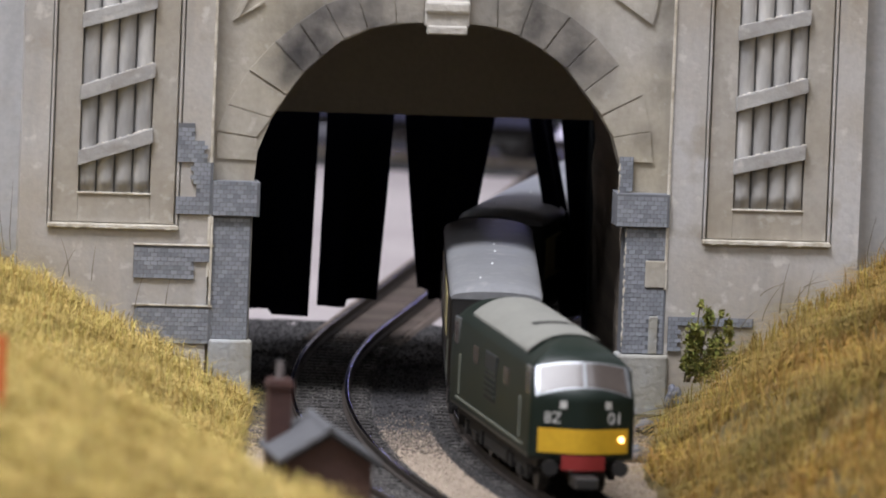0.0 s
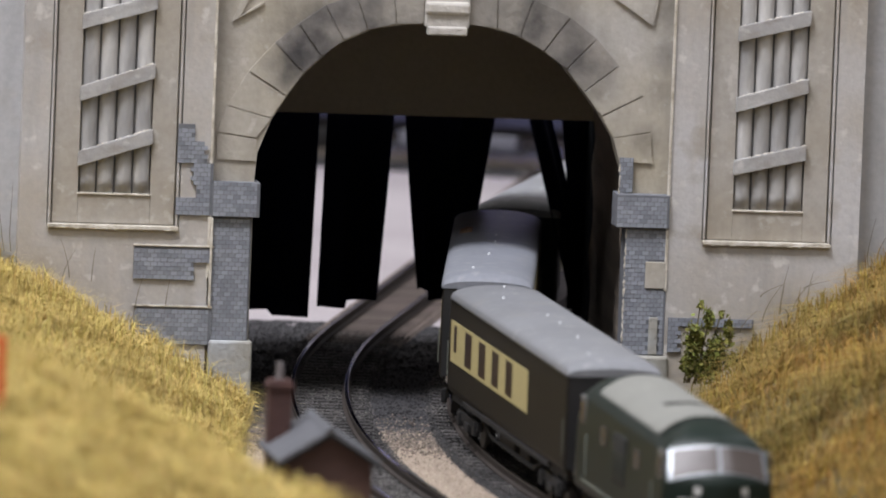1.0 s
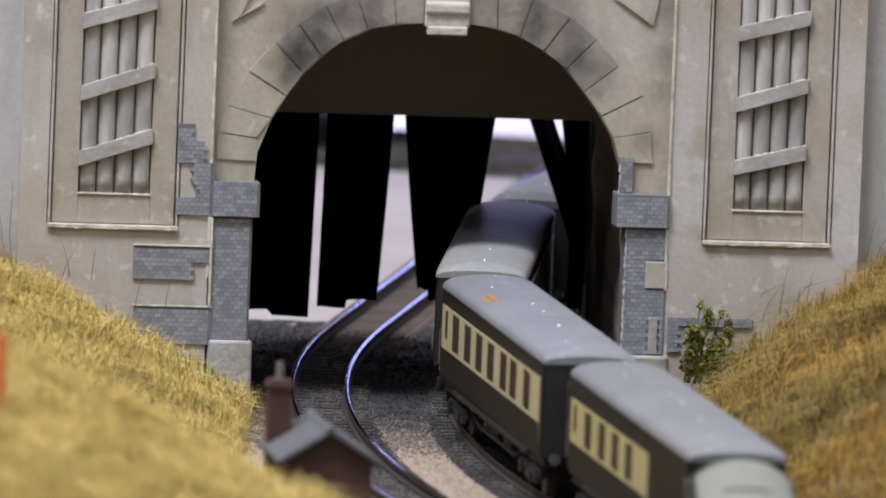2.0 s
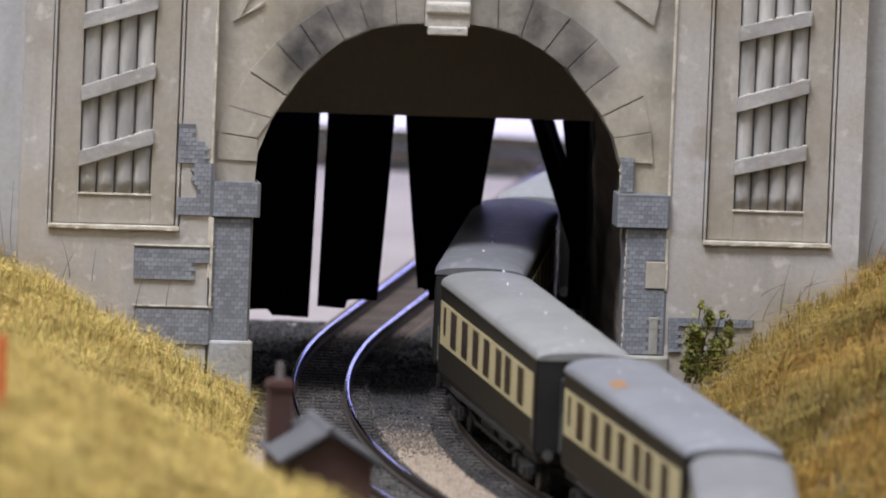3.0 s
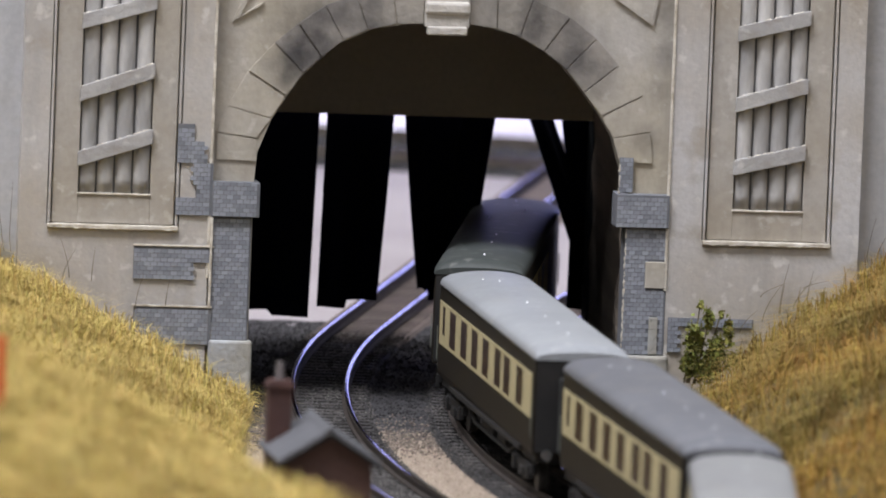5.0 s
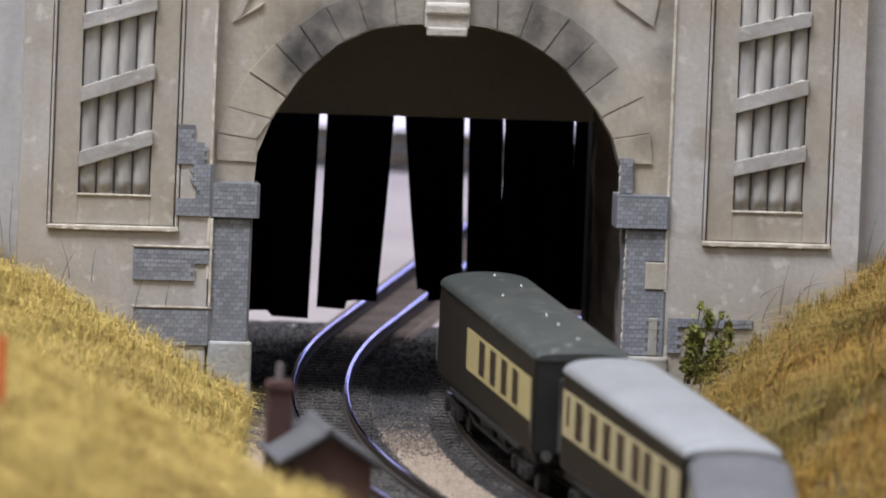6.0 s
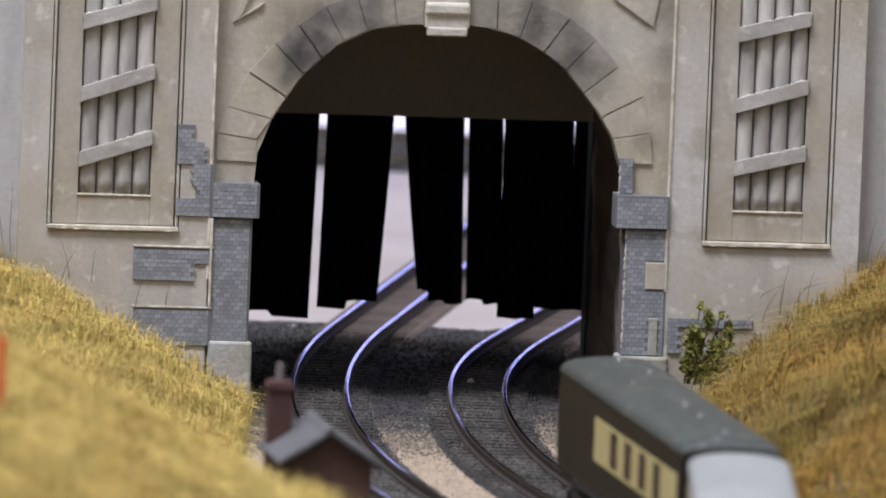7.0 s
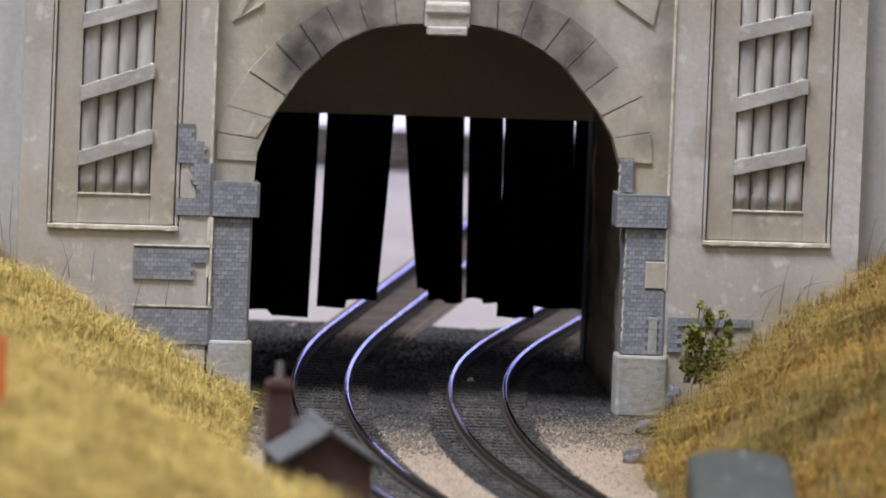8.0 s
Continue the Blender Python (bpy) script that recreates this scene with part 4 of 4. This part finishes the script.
def nose_patch(b0, b1, z0, z1, lift, mat, name, parent, label="", nb=10, nz=5, end=1, curve=0.0):
    """A plate that follows the cab front, lift mm proud of it."""
    bm = bmesh.new()

    def at(a, c, back):
        b = b0 + (b1 - b0) * a
        z = z0 - 1.5 * curve * b * b + (z1 - z0 + 0.6 * curve * b * b) * c
        return (end * (loco_nose(b, z) + lift - 0.35 * back), b * loco_width(z), z)
    sheet(bm, lambda a, c: at(a, c, 0), nb, nz)
    sheet(bm, lambda a, c: at(a, c, 1), nb, nz)
    return part(name, bm, mat, parent, label, smooth=True)


def side_patch(x0, x1, z0, z1, s, lift, mat, name, parent, label=""):
    yy = s * (loco_width((z0 + z1) / 2) + lift)
    return part(name, boxed(x0, x1, min(yy, yy - s * 0.5), max(yy, yy - s * 0.5), z0, z1, bevel=0.06), mat, parent, label)


def lettering(text, size, parent, mat, m, label):
    cu = bpy.data.curves.new("lettering", "FONT")
    cu.body, cu.size, cu.extrude, cu.align_x = text, size * MM, 0.05 * MM, "CENTER"
    tmp = new("lettering_curve", cu)
    me = bpy.data.meshes.new_from_object(tmp.evaluated_get(bpy.context.evaluated_depsgraph_get()))
    bpy.data.objects.remove(tmp)
    me.materials.clear()
    me.materials.append(mat)
    ob = new("headcode", me)
    ob.parent = parent
    ob.matrix_basis = m
    return tagged(ob, label)


def locomotive():
    lo = empty("diesel_locomotive", "dark green model diesel locomotive with yellow warning panel", "locomotive")
    bm = bmesh.new()
    nx, ny, nz = 40, 16, 18

    def at(a, b, c):
        z = 6.6 + (loco_top(b) - 6.6) * c
        return (a * loco_nose(b, z), b * loco_width(z), z)
    A, B, C = np.linspace(-1, 1, nx + 1), np.linspace(-1, 1, ny + 1), np.linspace(0, 1, nz + 1)
    seen = {}

    def vert(i, j, k):
        if (i, j, k) not in seen:
            seen[(i, j, k)] = bm.verts.new(at(A[i], B[j], C[k]))
        return seen[(i, j, k)]
    for i in (0, nx):
        for j in range(ny):
            for k in range(nz):
                bm.faces.new((vert(i, j, k), vert(i, j + 1, k), vert(i, j + 1, k + 1), vert(i, j, k + 1)))
    for i in range(nx):
        for j in (0, ny):
            for k in range(nz):
                bm.faces.new((vert(i, j, k), vert(i + 1, j, k), vert(i + 1, j, k + 1), vert(i, j, k + 1)))
        for j in range(ny):
            for k in (0, nz):
                bm.faces.new((vert(i, j, k), vert(i + 1, j, k), vert(i + 1, j + 1, k), vert(i, j + 1, k)))
    body = part("body", bm, M_GREEN, lo, "dark green loco body", smooth=True)
    # roof panel between the cabs
    bm = bmesh.new()
    for back in (0, 1):
        sheet(bm, lambda a, b: (-30.5 + 61 * a, (1.7 * b - 0.85) * LW * 0.985, loco_top(1.7 * b - 0.85) + 0.25 - 0.4 * back), 6, 20)
    roof = part("roof_panel", bm, M_LOCOROOF, lo, "light grey roof panel", smooth=True)
    bm = bmesh.new()
    sheet(bm, lambda a, b: (10.5 + 3.0 * a - 1.5 * (2 * b - 1) ** 2, -3.6 + 7.2 * b, loco_top((-3.6 + 7.2 * b) / LW) + 0.34), 2, 12)
    part("exhaust_slot", bm, M_BLACK, roof, "dark curved exhaust slot")
    for end in (1, -1):
        for s in (-1, 1):
            b0, b1 = (0.015, 0.93) if s > 0 else (-0.93, -0.015)
            fr = nose_patch(b0 - 0.02, b1 + 0.02, 18.9, 23.1, 0.12, M_SILVER, "windscreen_frame", lo, "bright silver windscreen frame", end=end, curve=1.3)
            nose_patch(b0 + (0.02 if s > 0 else 0.06), b1 - (0.06 if s > 0 else 0.02), 19.15, 22.85, 0.22, M_GLASS, "windscreen", fr, "reflecting windscreen pane", end=end, curve=1.3)
        nose_patch(-0.86, 0.88, 7.8, 12.0, 0.12, M_YELLOW, "warning_panel", lo, "yellow warning panel", end=end)
        nose_patch(-0.42, 0.42, 5.0, 7.5, 0.35, M_RED, "buffer_beam", lo, "red buffer beam", end=end)
        for b in (-0.42, 0.46):
            nose_patch(b - 0.065, b + 0.065, 15.4, 16.7, 0.2, M_WHITE, "marker_disc", lo, "small white marker", 3, 3, end=end)
        for b in (-6.0, 6.0):
            bm = cyl(bmesh.new(), (end * 45, b, 5.6), (end * 49.5, b, 5.6), 0.55, 12)
            cyl(bm, (end * 49.3, b, 5.6), (end * 50.0, b, 5.6), 1.35, 20)
            part("buffer", bm, M_BLACK, lo, "black round buffer")
        part("coupling", boxed(min(end * 44, end * 53), max(end * 44, end * 53), -2.0, 2.0, 2.2, 4.3, bevel=0.4), M_WHEEL, lo, "grey hook coupling")
        bogie(lo, end * 25, 17, 3.3)
        for s in (-1, 1):
            x = end * 39.8
            side_patch(x - 2.6, x + 2.4, 16.4, 21.8, s, 0.16, M_SILVER, "cab_window_frame", lo, "silver cab side window frame")
            side_patch(x - 2.0, x + 1.8, 17.2, 21.0, s, 0.25, M_GLASS, "cab_window", lo)
            side_patch(end * 33.6 - 0.2, end * 33.6 + 0.2, 9, 16, s, 0.3, M_LINE, "handrail", lo)
    for s in (-1, 1):
        side_patch(-37, 37, 7.9, 8.35, s, 0.12, M_LINE, "lining_stripe", lo, "pale lining stripe")
        side_patch(-6, 6, 11.5, 19.5, s, 0.14, M_GANGWAY, "grille", lo, "dark louvred grille")
        for i in range(7):
            side_patch(-5.8, 5.8, 12.2 + i, 12.6 + i, s, 0.26, M_GREEN, "grille_slat", lo)
        side_patch(14, 19, 16, 19, s, 0.16, M_GLASS, "engine_room_window", lo)
        side_patch(-20, -15, 16, 19, s, 0.16, M_GLASS, "engine_room_window", lo)
    bm = boxed(-44, 44, -7.4, 7.4, 4.8, 6.8)
    box(bm, -13, 13, -7.6, 7.6, 1.9, 5.0, bevel=0.8)
    part("underframe", bm, M_BLACK, lo, "dark underframe and fuel tank")
    up = Matrix(((0, 0, 1, 0), (1, 0, 0, 0), (0, 1, 0, 0), (0, 0, 0, 1)))
    for text, b in (("8Z", -0.60), ("01", 0.60)):
        m = Matrix.Translation((loco_nose(b, 14) * MM + 0.0003, b * LW * MM, 0.0129)) @ Matrix.Rotation(radians(-8 if b < 0 else 8), 4, "Z") @ up
        lettering(text, 2.75, lo, M_WHITE, m, "white headcode characters")
    bm = bmesh.new()
    cyl(bm, (loco_nose(0.74, 10) - 0.2, 0.74 * LW, 10.2), (loco_nose(0.74, 10) + 0.45, 0.74 * LW, 10.2), 0.5, 16)
    part("headlamp", bm, M_LAMP, lo, "lit amber headlamp")
    return lo


# ---- the sidings behind the curtain ----
FAR_SLOPE = -0.25


def far_line(x):
    return 484.9 + FAR_SLOPE * (x - 10)


def sidings():
    tr = empty("far_track", "tracks across the sidings behind the curtain", "railway track", kind="structure")
    bm = bmesh.new()
    for off, w in ((0, 11), (47, 11)):
        g = [[bm.verts.new((x, far_line(x) + off + d, z)) for d, z in ((-w - 3, -3.2), (-w, -2.2), (w, -2.2), (w + 3, -3.2))] for x in (-940, 330)]
        for k in range(3):
            bm.faces.new((g[0][k], g[1][k], g[1][k + 1], g[0][k + 1]))
    part("far_ballast", bm, M_BED, tr, "grey ballast strip")
    tie = finish("sleeper", boxed(-1.3, 1.3, -9, 9, -2.2, -1.6), M_SLEEPER)
    for off in (0, 47):
        for x in np.arange(-80, 140, 7.0):
            piece("sleeper", tie, tr, (x, far_line(x) + off, 0), math.degrees(math.atan(FAR_SLOPE)))
        for dy in (-5.0, 5.0):
            bm = bmesh.new()
            prev = None
            for x in np.arange(-940, 331, 10.0):
                row = [bm.verts.new((x, far_line(x) + off + dy + o, z)) for o, z in ((-0.6, -1.7), (-0.45, 0), (0.45, 0), (0.6, -1.7))]
                if prev:
                    for i in range(3):
                        bm.faces.new((prev[i], prev[i + 1], row[i + 1], row[i]))
                prev = row
            part("rail", bm, M_RAILHEAD, tr, "bright rail")
    tagged(part("back_board", boxed(-950, 700, 800, 812, -3, 300), M_BOARD), "pale back board of the sidings", "board", kind="structure")
    # invented housings for the two added lamps, out of view
    fixture = empty("strip_light", "slim white strip light, added to make the rails glint", "strip light")
    part("housing", boxed(-210, 310, 640, 652, 30, 80, bevel=2), M_WHITE, fixture, "white housing of an added lamp")
    for x in (-190, 290):
        part("bracket", boxed(x - 4, x + 4, 641, 651, -3.2, 31, bevel=1), M_BUFFER, fixture)
    # carrier for the added lamp that brightens the board
    shade = empty("shelf_light", "white lamp added over the sidings to brighten their board", "strip light")
    part("housing", boxed(-230, 270, 560, 720, 152, 160, bevel=2), M_WHITE, shade, "white housing of an added lamp")
    for x in (-222, 262):
        part("bracket", boxed(x - 4, x + 4, 712, 719, -3.2, 153, bevel=1), M_BUFFER, shade)


def far_van():
    """A dark blue parcels van, its length along x, on the far line, made tall to block the lamp behind it."""
    v = empty("parcels_van", "dark blue model van passing behind the curtain, made tall to block the lamp", "railway van", "vans of the passing train")
    bm = boxed(-60, 60, -8.6, 8.6, 7.0, 47, bevel=0.5)
    part("body", bm, M_VAN, v, "dark blue van body")
    arc = [(-8.9 * math.cos(a), 46.9 + 3.8 * math.sin(a)) for a in np.linspace(0, math.pi, 13)]
    part("roof", prism(bmesh.new(), arc, -60.5, 60.5, swap=True), M_VANROOF, v, "grey curved van roof")
    for x in (-40, 0, 40):
        part("door", boxed(x - 9, x + 9, -8.95, -8.3, 8.5, 38, bevel=0.2), M_VAN, v)
        part("door_handle", boxed(x - 0.4, x + 0.4, -9.3, -8.8, 18, 23, bevel=0.1), M_BUFFER, v, "bright metal handle")
    part("underframe", boxed(-59, 59, -6.8, 6.8, 5.0, 7.1), M_BLACK, v)
    part("battery_box", boxed(-14, 12, -7.6, -3.0, 2.2, 5.2, bevel=0.4), M_VANROOF, v, "grey battery box")
    for e in (-1, 1):
        bogie(v, e * 42, 20, 3.3)
        part("gangway", boxed(min(e * 60, e * 62.4), max(e * 60, e * 62.4), -4, 4, 7.5, 40, bevel=0.3), M_GANGWAY, v)
    return v


M_VAN = material("dark_blue_van_paint", (0.022, 0.024, 0.055), 0.3, other=(0.03, 0.032, 0.06), scale=60, spec=0.5)
M_VANROOF = material("van_roof_grey", (0.12, 0.12, 0.14), 0.4)


# ---- putting it together ----
hall()
ground()
bank("embankment_west", "grassy embankment west of the cutting", left_bank, -260, 12, -700, 6)
bank("embankment_east", "grassy embankment east of the cutting", right_bank, 30, 260, -700, 12)
sidings()
# van type and number are made up, so the rake blocks the lamp
VANS = [far_van()]
while len(VANS) < 5:
    VANS.append(copy_thing(VANS[0], pose(0, 0, 0)))
tunnel_portal()
STRIPS = curtains()
hut()
rock((35.2, -72, -2.2), (2.6, 2.2, 1.9), 1.0)
rock((37.2, -30, -1.5), (1.7, 1.5, 1.4), 4.0)
rock((42.4, -4.5, 1.2), (1.5, 1.4, 2.6), 9.0)
tagged(rock((6.0, 44, -1.9), (0.6, 0.6, 0.5), 7.0, M_SCUFF), "small white stone chip lying between the rails")
shrub((43.2, -7.5, 5.0), [(2.0, 6.6, 1.5, 3.2), (6.0, 5.0, 2.0, 2.8), (4.6, 10.8, 0.9, 1.9), (8.2, 8.4, 0.7, 2.4), (4.2, 1.6, 3.0, 2.2), (1.0, 2.8, 1.2, 2.2), (2.8, 13.2, 0.45, 0.9), (9.2, 3.2, 1.6, 1.5), (6.6, 11.6, 0.35, 0.8)], 11)
stalks()
part_post = part("marker_post", cyl(bmesh.new(), (-66.2, -420, 25), (-66.2, -420, 50.5), 0.9, 14, 0.7), M_ORANGE)
tagged(part_post, "thin orange marker post standing in the grass", "marker post")
grass("grass_west", "golden yellow static grass on the embankment", M_GRASS_A, 240000, 21, left_bank, -96, 14, -560, 1, (2.6, 6.0), (0.05, 0.11), 2.0, 0.9, 1.2, 26,
      skip=lambda x, y, z: y > -4.0 + math.tan(radians(6.5)) * x - 0.5 and abs(x) < 77)
grass("grass_east", "ochre and green static grass on the embankment", M_GRASS_B, 105000, 22, right_bank, 34, 100, -380, 12, (3.0, 8.0), (0.075, 0.14), 2.8, 1.7, 0.9, 26,
      skip=lambda x, y, z: y > -4.0 + math.tan(radians(6.5)) * x - 0.5 and abs(x) < 77)
tracks()

ROOFS = [("grey_roof", (0.215, 0.22, 0.23), "mid grey"), ("lilac_grey_roof", (0.215, 0.225, 0.25), "bluish grey"), ("pale_roof", (0.255, 0.26, 0.26), "pale grey"),
         ("slate_roof", (0.145, 0.15, 0.165), "slate grey"), ("light_roof", (0.30, 0.315, 0.33), "light grey"), ("dark_roof", (0.058, 0.066, 0.063), "dark green-grey")]
LOCO = locomotive()
COACHES = []
for n, (nm, colour, words) in enumerate(ROOFS):
    COACHES.append(coach(roof_paint(nm, colour), words, brake=1 if n == 0 else (-1 if n == 5 else 0), hatch=n == 1))


# ---- what moves ----
def lead(t):
    """How far the first coach's front has come along the line, mm."""
    if t < 1.7:
        return 79.3 + 124 * t
    if t < 2.8:
        u = t - 1.7
        return 290.1 + 124 * u + 19 * u * u / 2.2
    return 290.1 + 124 * 1.1 + 10.45 + 143.3 * (t - 2.8) - 2.4 * max(0.0, t - 6.0)


def riding(s_front, s_rear):
    a, b = on_line(s_front), on_line(s_rear)
    d = a - b
    m = (a + b) / 2
    return pose(m.x * MM, m.y * MM, 0, 0, 0, math.degrees(math.atan2(d.y, d.x)))


def strip_rows(ob, pushed, drift):
    """A strip held aside by the passing train, then swinging back to hang straight."""
    rest = ob.matrix_basis.copy()

    def held(k, wob=0.0):
        dx, dy, roll, yaw = pushed
        return rest @ pose(dx * k * MM, dy * k * MM, 0, 0, 0, 0) @ pose(0, 0, 0, 0, (roll + wob) * k, 0) @ pose(0, 0, 0, 0, 0, yaw * k)
    return [(0.0, held(1.0, drift * 1.2)), (0.6, held(1.0, drift)), (1.2, held(1.0, -drift * 0.2)), (1.6, held(1.0, -drift)), (2.8, held(1.0, -drift * 0.8)), (3.6, held(1.0, -drift * 0.6)),
            (4.7, held(1.0, -drift * 0.9)), (5.0, held(1.0, -drift)), (5.2, held(0.6)), (5.4, held(-0.12)), (5.6, held(0.05)), (5.75, rest), (8.0, rest)]


def van_tail(t):
    """Where the tail of the passing train is, mm along x: it runs on and stops past the end of the view."""
    return 45 - 210 * (t - 1.7) if t < 2.5 else -123 - 67 * (1 - math.exp(-3.13 * (t - 2.5)))


def motions():
    times = [i * 0.2 for i in range(41)]
    for n, v in enumerate(VANS):
        rows = []
        for t in [i * 0.2 for i in range(26)] + [8.0]:
            x = van_tail(t) - 62 - 125 * n
            rows.append((t, pose(x * MM, far_line(x) * MM, 0, 0, 0, math.degrees(math.atan(FAR_SLOPE)))))
        walk(v, rows)
    walk(LOCO, [(t, riding(lead(t) + 4.5 + LL + 25, lead(t) + 4.5 + LL - 25)) for t in times])
    for n, c in enumerate(COACHES):
        walk(c, [(t, riding(lead(t) - 143.5 * n - 66 + 50, lead(t) - 143.5 * n - 66 - 50)) for t in times])
    walk(STRIPS["fifth"], strip_rows(STRIPS["fifth"], (-1.6, -3, 8.5, 8), 0.8))
    walk(STRIPS["sixth"], strip_rows(STRIPS["sixth"], (2.7, -2, -17.0, 50), 4.0))
    walk(STRIPS["seventh"], strip_rows(STRIPS["seventh"], (3.9, -1, -7.7, 0), 0.8))


motions()
